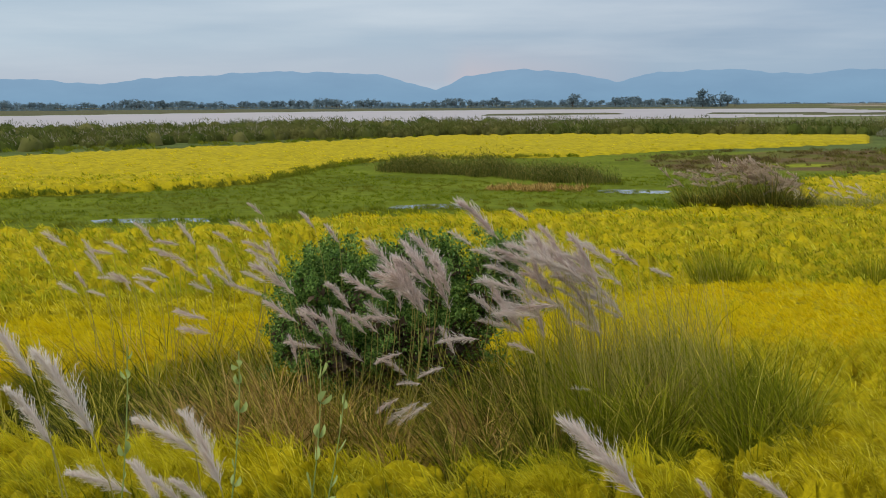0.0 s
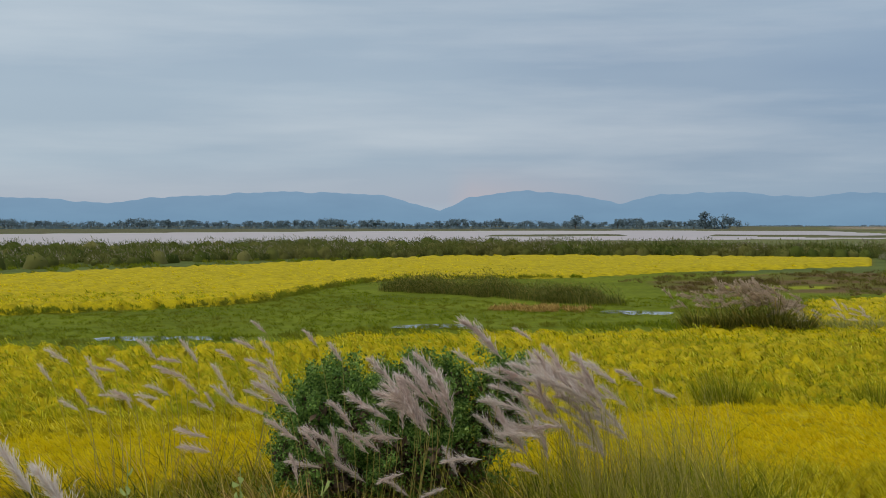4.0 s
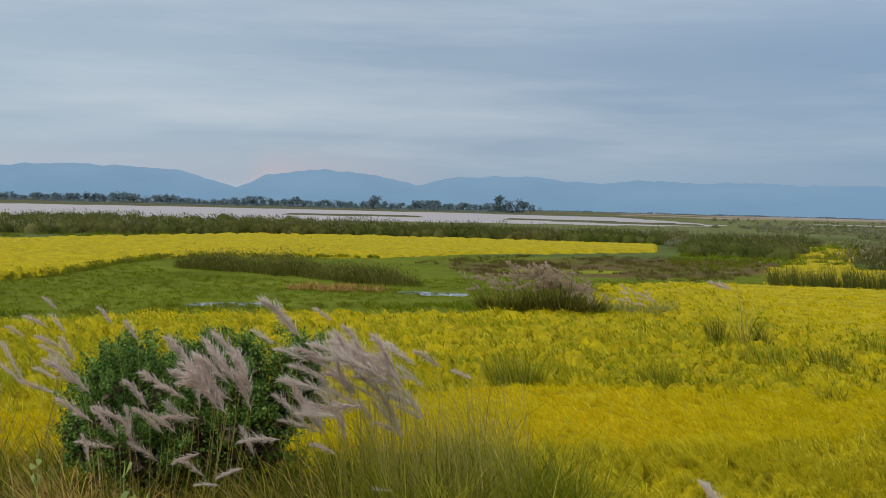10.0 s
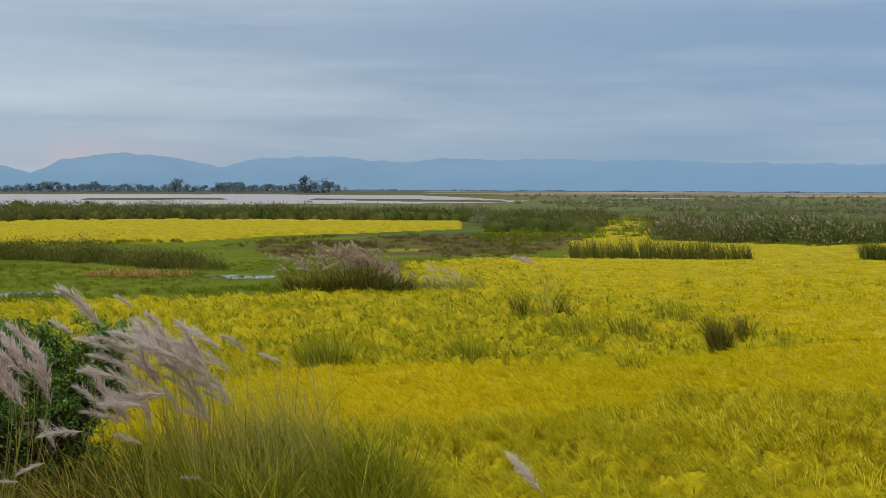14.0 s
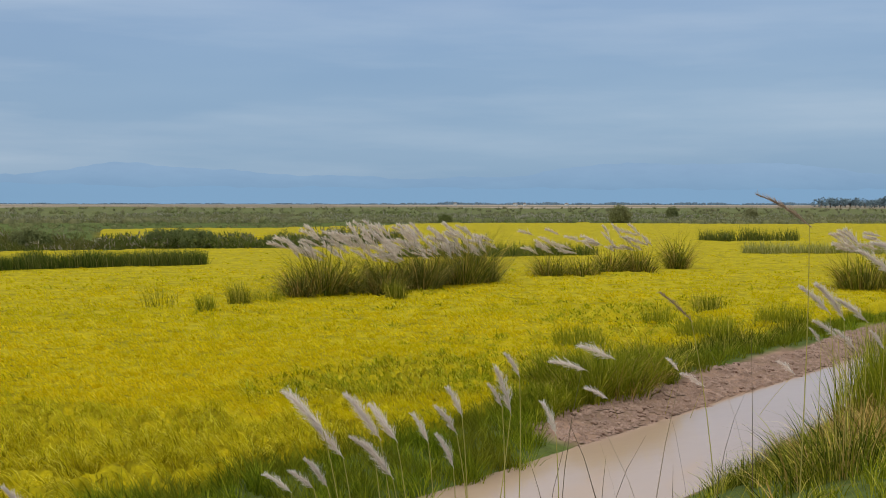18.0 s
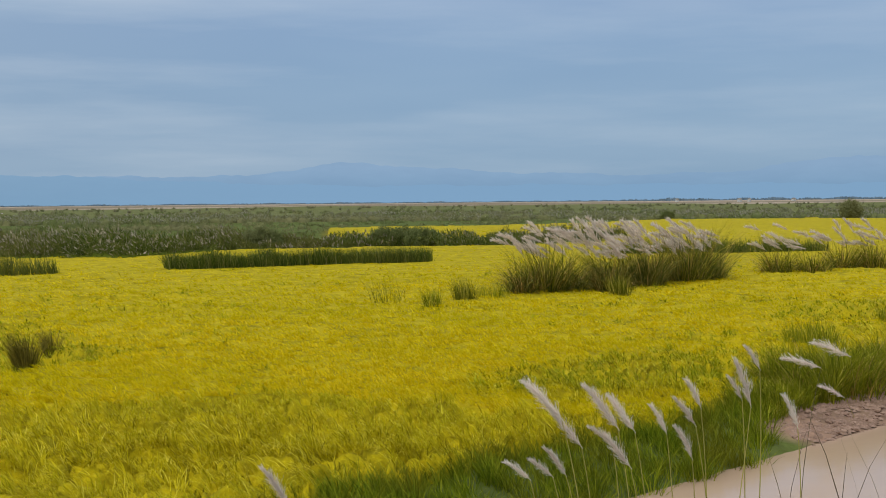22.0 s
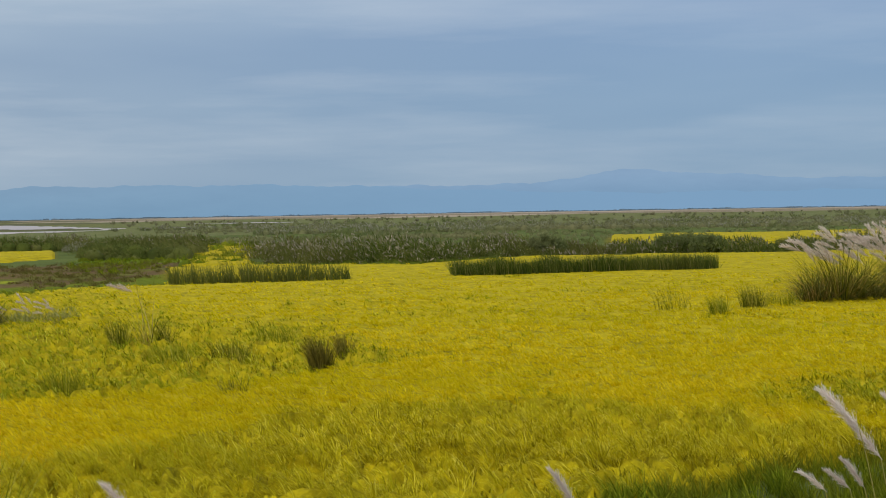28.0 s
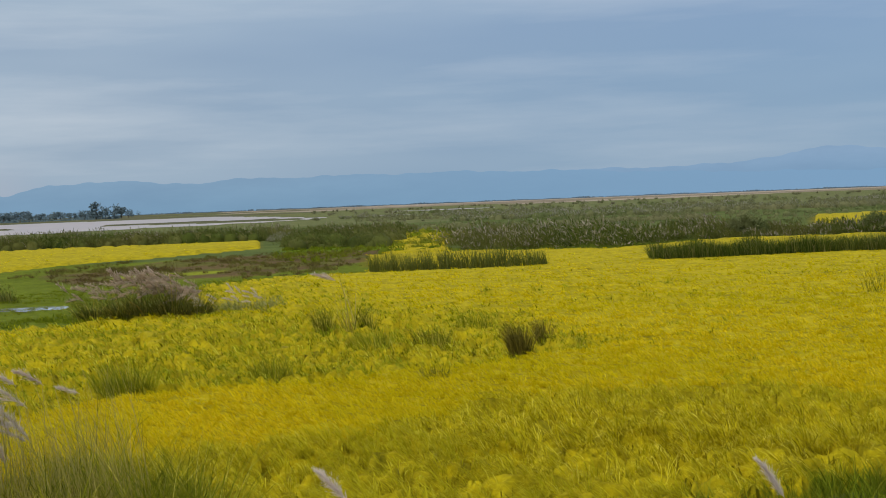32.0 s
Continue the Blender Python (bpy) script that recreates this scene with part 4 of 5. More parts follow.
PLUMES_SHRUB_A = [(0.64, 16.03, 2.57, 0.73, 37.11), (1.04, 16.41, 2.74, 0.29, 46.77), (-1.35, 16.99, 2.41, 0.33, 25.45),
    (-1.68, 17.16, 2.58, 0.32, 29.45), (-2.80, 17.42, 2.38, 0.30, 49.77), (-2.52, 17.36, 2.53, 0.34, 55.45), (-2.42,
    17.68, 2.72, 0.28, 40.01), (-1.78, 15.54, 1.96, 0.66, 43.09), (-1.98, 15.82, 2.27, 0.37, 20.23), (-1.11, 15.40,
    1.81, 0.45, 34.71), (-0.54, 15.33, 1.69, 0.45, 76.42), (-0.18, 15.44, 1.90, 0.81, 54.17), (-0.15, 15.64, 2.08, 0.66,
    23.36), (-0.31, 15.54, 1.96, 0.54, 67.38), (-0.59, 15.83, 2.19, 0.57, 31.89), (-0.04, 16.04, 2.23, 0.59, 34.96),
    (-2.80, 15.39, 1.69, 0.44, 70.03), (-2.75, 15.30, 1.54, 0.41, 70.36), (-1.74, 15.44, 1.64, 0.52, 48.15)]
PLUMES_SHRUB_B = [(1.71, 15.74, 2.05, 0.90, 55.56), (1.45, 15.87, 2.17, 0.85, 52.93), (1.36, 15.58, 1.80, 0.77, 87.69),
    (0.96, 15.61, 1.94, 0.66, 65.79), (1.08, 15.40, 1.70, 0.55, 75.91), (1.87, 15.93, 1.92, 0.97, 44.82), (1.61, 16.06,
    2.22, 0.74, 52.42), (0.37, 15.03, 1.50, 0.49, 82.05), (-0.50, 14.83, 1.38, 0.34, 100.24), (-0.02, 14.84, 1.21, 0.33,
    101.02), (-0.28, 14.84, 1.02, 0.29, 79.06), (-0.53, 14.73, 0.88, 0.31, 113.53), (-0.18, 14.64, 0.84, 0.46, 114.57),
    (-0.31, 14.74, 0.83, 0.46, 114.47), (1.02, 15.00, 1.34, 0.33, 60.73), (1.64, 14.75, 0.96, 0.23, 74.53), (2.91,
    16.79, 1.97, 0.32, 63.46), (2.51, 17.05, 2.09, 0.44, 48.19), (0.34, 16.44, 2.43, 0.37, 48.40)]
PLUMES_BANK_WEST = [(-1.69, 6.22, 2.64, 0.50, 17.07), (-1.88, 5.95, 2.97, 0.33, 27.02), (-1.93, 6.36, 2.55, 0.36,
    26.91), (-1.30, 6.72, 2.42, 0.36, 45.52), (-1.16, 6.64, 2.26, 0.43, 15.38), (-1.56, 6.35, 2.32, 0.31, 55.07),
    (-1.46, 6.48, 2.24, 0.22, 16.44), (1.09, 7.15, 2.02, 0.63, 38.32), (1.96, 7.38, 1.93, 0.29, 49.63), (1.58, 7.68,
    1.84, 0.17, 25.88)]
PLUMES_BANK_FOOT = [(-1.46, 6.59, 2.19, 0.27, 24), (-1.33, 6.6, 2.15, 0.25, 34), (-1.21, 6.63, 2.16, 0.25, 41)]
PLUMES_BANK_MID = [(7.16, 5.65, 2.67, 0.38, 36.68), (7.25, 5.55, 2.48, 0.31, 33.61), (7.40, 5.35, 2.61, 0.38, 30.00),
    (7.47, 5.26, 2.59, 0.31, 29.09), (7.45, 5.28, 2.34, 0.31, 30.95), (7.38, 5.38, 2.49, 0.21, 42.56), (7.59, 5.08,
    2.58, 0.23, 18.90), (7.70, 4.92, 2.64, 0.25, 26.95), (7.69, 4.94, 2.41, 0.25, 18.06), (7.02, 5.82, 2.25, 0.22,
    45.21), (7.12, 5.70, 2.27, 0.22, 38.57), (7.18, 5.63, 2.28, 0.25, 25.12), (7.72, 4.89, 2.76, 0.23, 19.65), (7.90,
    4.61, 2.78, 0.33, 7.84), (7.93, 4.56, 3.03, 0.19, 23.72), (8.06, 4.35, 2.64, 0.24, 12.04), (7.87, 4.66, 2.82, 0.19,
    20.43)]
PLUMES_VERGE = [(22.28, 11.68, 1.05, 0.66, 66.37), (23.42, 11.66, 1.15, 0.72, 59.87), (22.03, 11.08, 0.59, 0.45, 53.34),
    (23.95, 10.53, 0.94, 0.34, 35.28), (24.15, 10.09, 0.65, 0.50, 52.61), (25.70, 8.84, 0.81, 0.40, 41.74)]
PLUMES_BANK_EAST = [(9.68, 3.16, 4.05, 0.45, 47.35), (10.29, 4.34, 3.25, 0.37, 38.29), (13.53, 4.24, 3.09, 0.40, 37.73),
    (13.77, 4.17, 3.02, 0.46, 28.28), (14.02, 4.01, 2.98, 0.41, 43.15), (14.51, 4.46, 2.74, 0.32, 47.37), (14.57, 4.29,
    2.62, 0.30, 35.22), (15.13, 4.14, 2.58, 0.25, 28.00), (12.75, 3.38, 3.53, 0.41, 44.16), (12.98, 3.28, 3.68, 0.41,
    57.98), (14.46, 4.63, 2.67, 0.21, 25.38)]
PLUMES_BANK_FRONT = [(3.00, 7.83, 2.28, 0.32, 38.06), (5.47, 6.55, 2.23, 0.31, 23.81)]

RNG = np.random.default_rng(99)
BUNCH = random_plumes(np.random.default_rng(98), -0.15, 15.3, 0.24, 0.2, 1.75, 2.15, 11, (0.5, 0.72), (12, 42))
# the great tussock round the shrub
kans_clump(-1.6, 16.2, "tall kans grass clump with mauve plumes round a shrub", 900, PLUMES_SHRUB_A + BUNCH + random_plumes(RNG, -1.0, 16.2, 1.3, 0.4, 0.8, 1.9, 15, (0.36, 0.5), (-5, 75)), 101, wide=2.2, height=1.2, dry=0.18, size=0.95)
kans_clump(1.6, 15.7, "tall kans grass clump with dense silky plumes bent by wind", 1500, PLUMES_SHRUB_B + random_plumes(RNG, 1.45, 16.2, 0.75, 0.4, 1.3, 2.4, 50, (0.40, 0.6), (5, 65)), 102, wide=2.0, height=1.4, dry=0.14, meshes=PLUME_SILK + PLUME_MAUVE[:1], size=0.95)
kans_clump(-4.2, 18.6, "loose kans grass with pale drooping plumes in the rice", 500, random_plumes(RNG, -4.0, 18.8, 1.6, 1.0, 1.35, 2.25, 34, (0.26, 0.42), (20, 70)), 103, wide=2.0, height=1.2, meshes=PLUME_MAUVE[:1] + PLUME_SILK, dry=0.3)
tussocks("long_grass", GRASS_MOUND, 210, 46, 1.0, 0.013, M_CLUMPGRASS, "long yellow-green grass in tussocks round the shrub", 61, 0.11, (0.05, 0.5), (0.5, 2.1), 0.45, 0.6)
tussocks("long_grass", [(1.4, 13.9), (4.0, 13.9), (4.5, 16.2), (3.2, 18.2), (1.6, 17.2)], 72, 74, 1.4, 0.011, M_GRASS, "tall soft green grass leaning in the wind", 62, 0.2, (0.02, 0.4), (0.4, 1.9), 0.5, 0.7)
tussocks("short_grass", [(0.2, 12.9), (1.6, 13.0), (3.6, 13.9), (4.3, 15.0), (2.2, 14.4), (0.4, 13.7)], 110, 40, 0.52, 0.011, M_LUSH, "short bright green grass before the tussocks", 57, 0.16)
tussocks("tawny_grass", [(-3.6, 14.6), (-0.2, 13.9), (1.0, 14.6), (0.6, 15.9), (-3.2, 16.2)], 66, 42, 1.05, 0.012, M_DRY, "dry tawny grass at the foot of the shrub", 63, 0.14, (0.05, 0.5), (0.5, 2.0), 0.5, 0.5)
tussocks("tall_grass_stems", [(1.6, 15.0), (3.6, 15.2), (3.4, 17.0), (1.6, 17.0)], 60, 14, 2.0, 0.008, M_CULM, "thin straw stems rising from the grass", 60, 0.2, (0.0, 0.2), (0.1, 0.5), 0.9)


def leaf_cluster(rng, centres, per, size, radius):
    n = len(centres) * per
    c = np.repeat(centres, per, 0) + rng.normal(0, radius, (n, 3))
    d = rng.normal(0, 1, (n, 3)) + np.array([0, 0, 0.4])
    d /= np.linalg.norm(d, axis=1)[:, None]
    s = np.cross(d, rng.normal(0, 1, (n, 3)))
    s /= np.linalg.norm(s, axis=1)[:, None]
    ln = size * rng.uniform(0.6, 1.3, n)[:, None]
    nrm = np.cross(d, s) * ln * 0.12
    v = np.stack([c, c + d * ln * 0.5 + s * ln * 0.30 + nrm, c + d * ln, c + d * ln * 0.5 - s * ln * 0.30 + nrm], 1)
    i = np.arange(n)[:, None] * 4
    return v.reshape(-1, 3), np.concatenate([i + np.array([0, 1, 2]), i + np.array([0, 2, 3])])


def shrub(cx, cy, lobes, label, seed, leaf=0.046, per=30, dens=95, name="shrub", mat=M_LEAF):
    """A leafy shrub: twigs from one root to every lobe of the crown, leaves in sprays."""
    rng = np.random.default_rng(seed)
    cz = float(ground_z(cx, cy))
    top = thing(name, cx, cy, cz, label, "shrub")
    cent, a, b, c = [], [], [], []
    for lx, ly, lz, r in lobes:
        d = rng.normal(0, 1, (dens, 3))
        d /= np.linalg.norm(d, axis=1)[:, None]
        pts = np.array([lx, ly, lz]) + d * r * rng.uniform(0.1, 1.0, dens)[:, None] ** 0.5 * 1.06 * np.array([1, 0.85, 1])
        pts = pts[pts[:, 2] > 0.15]
        cent.append(pts)
        for _ in range(22):
            d1 = rng.normal(0, 1, 3) + np.array([0, 0, 0.8])
            d1 /= np.linalg.norm(d1)
            u = np.linspace(0.7 * r, 0.9 * r + rng.uniform(0.08, 0.42) * min(1.0, lz), 8)[:, None]
            cent.append(np.array([lx, ly, lz]) + d1 * u + rng.normal(0, 0.02, (8, 3)))
        for p in pts[:: max(1, dens // 22)]:
            a.append((rng.normal(0, 0.12), rng.normal(0, 0.12), -0.05))
            b.append((p[0] * 0.45, p[1] * 0.45, p[2] * 0.7))
            c.append(tuple(p))
    v, t = leaf_cluster(rng, np.concatenate(cent), per, leaf, leaf * 1.1)
    # small-leaved shrubs get a brown leaf core, shade painted inside the crown
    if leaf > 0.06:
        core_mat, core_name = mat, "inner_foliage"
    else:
        core_mat, core_name = M_TWIGSHADE, "inner_shade_leaves"
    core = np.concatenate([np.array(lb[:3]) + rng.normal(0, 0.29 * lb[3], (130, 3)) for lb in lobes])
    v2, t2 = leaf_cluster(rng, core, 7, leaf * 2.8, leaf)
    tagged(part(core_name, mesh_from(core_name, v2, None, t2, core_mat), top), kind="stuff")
    tagged(part("foliage", mesh_from("foliage", v, None, t, mat), top), kind="stuff")
    v, q = tubes(a, b, c, 0.012, 0.003)
    tagged(part("brushwood", mesh_from("brushwood", v, q, None, M_TWIGSHADE), top, "thin brown branches"), kind="stuff")
    return top


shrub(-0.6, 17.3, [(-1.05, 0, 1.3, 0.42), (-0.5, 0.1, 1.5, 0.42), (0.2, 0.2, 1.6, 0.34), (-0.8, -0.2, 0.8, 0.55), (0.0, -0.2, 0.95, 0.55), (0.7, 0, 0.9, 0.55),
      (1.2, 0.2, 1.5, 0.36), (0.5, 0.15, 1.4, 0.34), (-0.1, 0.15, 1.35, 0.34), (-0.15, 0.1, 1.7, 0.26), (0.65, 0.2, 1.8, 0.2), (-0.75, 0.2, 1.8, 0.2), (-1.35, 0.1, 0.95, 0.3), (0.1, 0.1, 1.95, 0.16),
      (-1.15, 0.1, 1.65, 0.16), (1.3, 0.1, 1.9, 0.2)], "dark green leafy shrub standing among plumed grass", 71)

# plumes on the embankment slope, close to the camera
kans_clump(-1.4, 6.3, "kans grass with large silvery plumes on the embankment", 260, PLUMES_BANK_WEST[:7] + PLUMES_BANK_FOOT, 111, wide=0.7, height=0.8, meshes=PLUME_NEAR, group="grass on the embankment")
kans_clump(1.5, 7.0, "kans grass with mauve plumes on the embankment", 120, PLUMES_BANK_WEST[7:], 112, wide=0.5, height=0.5, meshes=PLUME_BANK, group="grass on the embankment")
kans_clump(7.5, 5.2, "kans grass with upright pale mauve plumes on the canal bank", 260, PLUMES_BANK_MID, 113, wide=0.7, height=0.9, toward=-52, meshes=PLUME_BANK + PLUME_NEAR[1:2], group="grass on the embankment")
kans_clump(14.0, 4.2, "kans grass with wind-blown mauve plumes on the canal bank", 600, PLUMES_BANK_EAST[2:], 114, wide=0.9, height=1.0, toward=-62, meshes=PLUME_BANK, group="grass on the embankment")
kans_clump(9.9, 3.4, "tall grass with narrow brown plumes on the canal bank", 60, PLUMES_BANK_EAST[:2], 115, wide=0.3, height=0.8, toward=-62, meshes=PLUME_BROWN, group="grass on the embankment")
kans_clump(4.6, 6.8, "single kans plumes rising from the embankment", 90, PLUMES_BANK_FRONT, 116, wide=0.8, height=0.5, toward=-38, meshes=PLUME_BANK, group="grass on the embankment")
kans_clump(25.2, 13.0, "bushy verge grass with white drooping plumes", 1500, PLUMES_VERGE, 117, wide=1.7, height=1.15, mat=M_GRASS, toward=-62, meshes=PLUME_VERGE, blade_w=0.016)

def climbing_weed(foot, top, leaves, seed, size=0.075):
    """A climbing weed: one bent green stem with round leaves set along it."""
    rng = np.random.default_rng(seed)
    f, t = np.array(foot), np.array(top)
    ob = thing("climbing_weed", *foot, "pale green climbing weed with round leaves", "weed", "weeds on the embankment")
    mid = (t - f) * 0.5 + np.array([0.12, 0, 0.15])
    v, q = tubes([[0, 0, 0]], [mid], [t - f], 0.006, 0.003, 8)
    part("stem", mesh_from("stem", v, q, None, M_WEED), ob)
    ring = [(0.0, 0.0, 0.0)] + [(0.5 * math.sin(k) * (1.05 if abs(k) > 1 else 1.0), 0.5 - 0.5 * math.cos(k) - (0.12 if abs(k) > 2.6 else 0.0) * 0, 0.06 * math.cos(2 * k)) for k in (-2.7, -2.0, -1.3, -0.6, 0.6, 1.3, 2.0, 2.7)]
    me = mesh_from("leaf", ring, None, [(0, k, k + 1) for k in range(1, 8)], M_WEED)
    for k in range(leaves):
        u = 0.25 + 0.75 * (k + rng.uniform(0, 0.6)) / leaves
        p = mid * 2 * u * (1 - u) + (t - f) * u * u
        lf = part("leaf", me, ob)
        sz = size * rng.uniform(0.6, 1.2) * (1.15 - 0.5 * u)
        lf.matrix_basis = pose(*p, rng.uniform(30, 110), rng.uniform(-40, 40), rng.uniform(0, 360)) @ Matrix.Diagonal((sz, sz, sz, 1))


climbing_weed((-2.42, 4.77, 1.91), (-2.01, 4.98, 3.41), 11, 500, 0.095)
climbing_weed((-0.86, 5.90, 1.28), (-0.47, 6.02, 2.89), 9, 502, 0.101)
climbing_weed((-1.72, 6.05, 1.24), (-1.50, 6.16, 3.08), 11, 503, 0.081)
climbing_weed((-0.80, 6.00, 1.60), (-0.59, 6.11, 3.00), 7, 505, 0.108)
climbing_weed((-1.18, 6.07, 1.50), (-0.98, 6.18, 3.05), 9, 506, 0.081)

# verge and canal banks
tussocks("verge_grass", [(9, 10.9), (18.5, 10.8), (20.8, 11.6), (22.5, 13.2), (18.9, 13.0), (9, 13.2)], 420, 40, 0.5, 0.011, M_LUSH, "bright green grass along the canal verge", 64, 0.16, (0.1, 0.5), (0.4, 1.2))
tussocks("verge_grass", [(22.5, 12.1), (34, 12.5), (46, 12.5), (46, 13.9), (30, 15), (22.5, 13.6)], 420, 30, 0.42, 0.016, M_LUSH, "bright green grass above the muddy bank", 65, 0.2, (0.1, 0.5), (0.4, 1.2))
tussocks("verge_scrub", [(23.6, 12.2), (27.8, 12.3), (28, 14.2), (23.8, 14)], 110, 60, 1.05, 0.016, M_GRASS, "rank olive grass on the canal verge", 59, 0.25, (0.0, 0.4), (0.6, 1.9))
tussocks("verge_scrub", [(20.4, 11.9), (23.6, 12.2), (23.6, 13.4), (21.5, 13.2)], 60, 50, 0.6, 0.014, M_GRASS, "rank olive grass on the canal verge", 56, 0.25, (0.0, 0.4), (0.6, 1.9))
tussocks("verge_scrub", [(28, 12.6), (40, 13.2), (42, 14.6), (28, 14.8)], 90, 40, 0.75, 0.02, M_CLUMPGRASS, "rough olive tussocks above the muddy bank", 55, 0.3, (0.0, 0.4), (0.6, 1.9))
tussocks("verge_grass", [(-7, 11.2), (0, 11.2), (0.5, 13.0), (-5, 14.0), (-7, 13.0)], 110, 40, 0.5, 0.010, M_GRASS, "long olive grass at the foot of the embankment", 45, 0.2)
tussocks("verge_grass", [(-30, 11.0), (9, 11.0), (9, 12.5), (-30, 12.5)], 260, 30, 0.45, 0.012, M_GRASS, "green grass along the canal verge", 66, 0.2)
tussocks("bank_reeds", [(20.3, 5.6), (28, 5.8), (29, 7.0), (21.0, 6.5)], 65, 60, 1.5, 0.014, M_GRASS, "coarse green reeds on the near canal bank", 67, 0.2, (0.0, 0.2), (0.1, 0.7), 0.4)
tussocks("bank_reeds", [(20.5, 5.4), (28, 5.6), (28, 6.8), (20.6, 6.6)], 40, 40, 0.95, 0.012, M_DRY, "dry stems among the reeds on the near bank", 58, 0.2, (0.1, 0.4), (0.3, 1.5), 0.4)
tussocks("bank_grass", [(14.5, 4.6), (20, 5.0), (21, 6.8), (16, 6.6)], 150, 46, 0.5, 0.009, M_CLUMPGRASS, "yellowing grass on the near canal bank", 68, 0.15)
tussocks("bank_grass", [(-6, 2.2), (13, 2.2), (15, 7.1), (-6, 7.1)], 300, 26, 0.4, 0.010, M_GRASS, "green grass on the embankment slope", 69, 0.15)
tussocks("bank_grass", [(15.5, 4.4), (21, 4.8), (21.5, 6.2), (17, 6.2)], 120, 40, 0.55, 0.010, M_DRY, "dry tawny grass on the near canal bank", 36, 0.15)
stand("dry_stalks", [(9.5, 4.6), (14, 4.6), (14.5, 6.2), (9.5, 6.2)], 15, 1.75, 0.011, M_STALK, "bare brown stalks standing above the canal", "grass", 70, 0.12, 0.3, 4, 0.35)


# ---- kans thicket, tufts and reeds in the fields ----
def thicket(cx, cy, rx, label, n, plumes, zt, seed, meshes, height, mat=M_CLUMPGRASS, group="", dry=0.2, toward=-50, ln=(0.6, 0.95), ry=0.7, z0=None, tilt=(35, 75), core=0):
    rng = np.random.default_rng(seed)
    kans_clump(cx, cy, label, n, random_plumes(rng, cx - 0.3, cy, rx, ry, z0 or zt * 0.72, zt, plumes, ln, tilt), seed, mat, rx, height, 0.022, group, toward, meshes, dry, core=core)


for k, (x, y, rx, hh, np_) in enumerate(((39.8, 33.5, 0.7, 2.0, 2), (40.9, 33.2, 0.8, 2.7, 10), (42.3, 33.3, 0.7, 2.2, 13), (43.7, 32.3, 0.6, 1.7, 14), (44.9, 33.2, 0.75, 2.4, 15), (46.6, 32.5, 0.85, 2.7, 14), (48.2, 33.2, 0.75, 2.3, 13), (49.8, 32.4, 0.9, 3.0, 14), (51.9, 32.8, 0.85, 2.9, 18))):
    thicket(x, y, rx, "kans grass thicket with white plumes in the rice", 520, np_, 2.75, 131 + k, PLUME_PALE, 1.12 * hh, (M_REED, M_CLUMPGRASS, M_REED)[k % 3], group="kans thicket in the field", ry=1.2, z0=1.7, ln=(0.6, 0.95), dry=(0.28, 0.14, 0.1)[k % 3], tilt=(25, 68), core=420)
for k, (x, y, rx, hh, np_) in enumerate(((58.2, 32.8, 0.85, 2.2, 10), (59.6, 31.7, 0.9, 1.9, 5), (63.3, 32.0, 0.9, 2.3, 9), (65.0, 31.1, 0.9, 2.4, 13), (70.2, 31.2, 0.7, 2.9, 0))):
    thicket(x, y, rx, "kans grass clump with white plumes in the rice" if np_ else "tall olive grass clump in the rice", 420, np_, 2.6, 141 + k, PLUME_PALE, hh, M_CLUMPGRASS, group="kans thicket in the field", ry=0.7, z0=1.5, ln=(0.6, 0.9), dry=0.2, tilt=(20, 75), core=320)
thicket(57.4, 16.8, 1.5, "dark green kans grass with pale plumes", 1000, 18, 2.7, 145, PLUME_PALE, 2.5, group="kans thicket in the field", ry=1.2, core=700)
brush("feathery_bush_fringe", [(12.9, 47.8), (13.8, 46.9), (15.8, 46.9), (15.6, 48.3)], 30, 44, 0.85, 0.13, M_WISP, "pale wispy grass beside the feathery bush", 38, 0.8, "grass")
for k, (x, y, rx, hh, np_, mt) in enumerate(((9.3, 48.7, 0.55, 1.6, 6, M_CLUMPGRASS), (10.0, 47.3, 0.6, 1.75, 12, M_CLUMPGRASS), (10.8, 46.8, 0.65, 1.95, 20, M_REED), (11.6, 46.4, 0.65, 1.95, 26, M_REED), (12.4, 46.5, 0.6, 1.6, 28, M_REED))):
    thicket(x, y, rx, "dark bushy grass crowned with tan feathery plumes in the rice", 300, np_, 0.95 * hh, 151 + k, PLUME_TAN, hh, mt, "feathery bush in the field", 0.06, -14, (0.42, 0.62), 0.9, 0.66 * hh, (20, 110), core=480)
thicket(14.3, 47.4, 1.2, "low pale grass with thin whitish plumes in the rice", 240, 18, 1.1, 156, PLUME_PALE, 1.1, M_WISP, "feathery bush in the field", 0.1, -14, (0.3, 0.42), 0.9, 0.7, (25, 80))


def tuft(x, y, h, r, n, seed, mat=M_REED, label="dark tuft of coarse grass in the rice", w=0.013):
    rng = np.random.default_rng(seed)
    n = int(n * 2.4)
    a, q = rng.uniform(0, 6.283, n), r * np.sqrt(rng.uniform(0, 1, n))
    base = np.stack([q * np.cos(a), q * np.sin(a), np.full(n, 0.15)], 1)
    v, f = ribbons(rng, base, np.where(rng.uniform(0, 1, n) < 0.35, a, WIND + rng.normal(0, 0.5, n)), h * rng.uniform(0.45, 1.08, n) ** 0.7, w, rng.uniform(0, 0.22, n), rng.uniform(0.1, 0.9, n), 3)
    ob = new("grass_tuft", mesh_from("grass_tuft", v, f, None, mat))
    ob.location = (x, y, 0)
    return tagged(ob, label, "grass", "tufts in the rice")


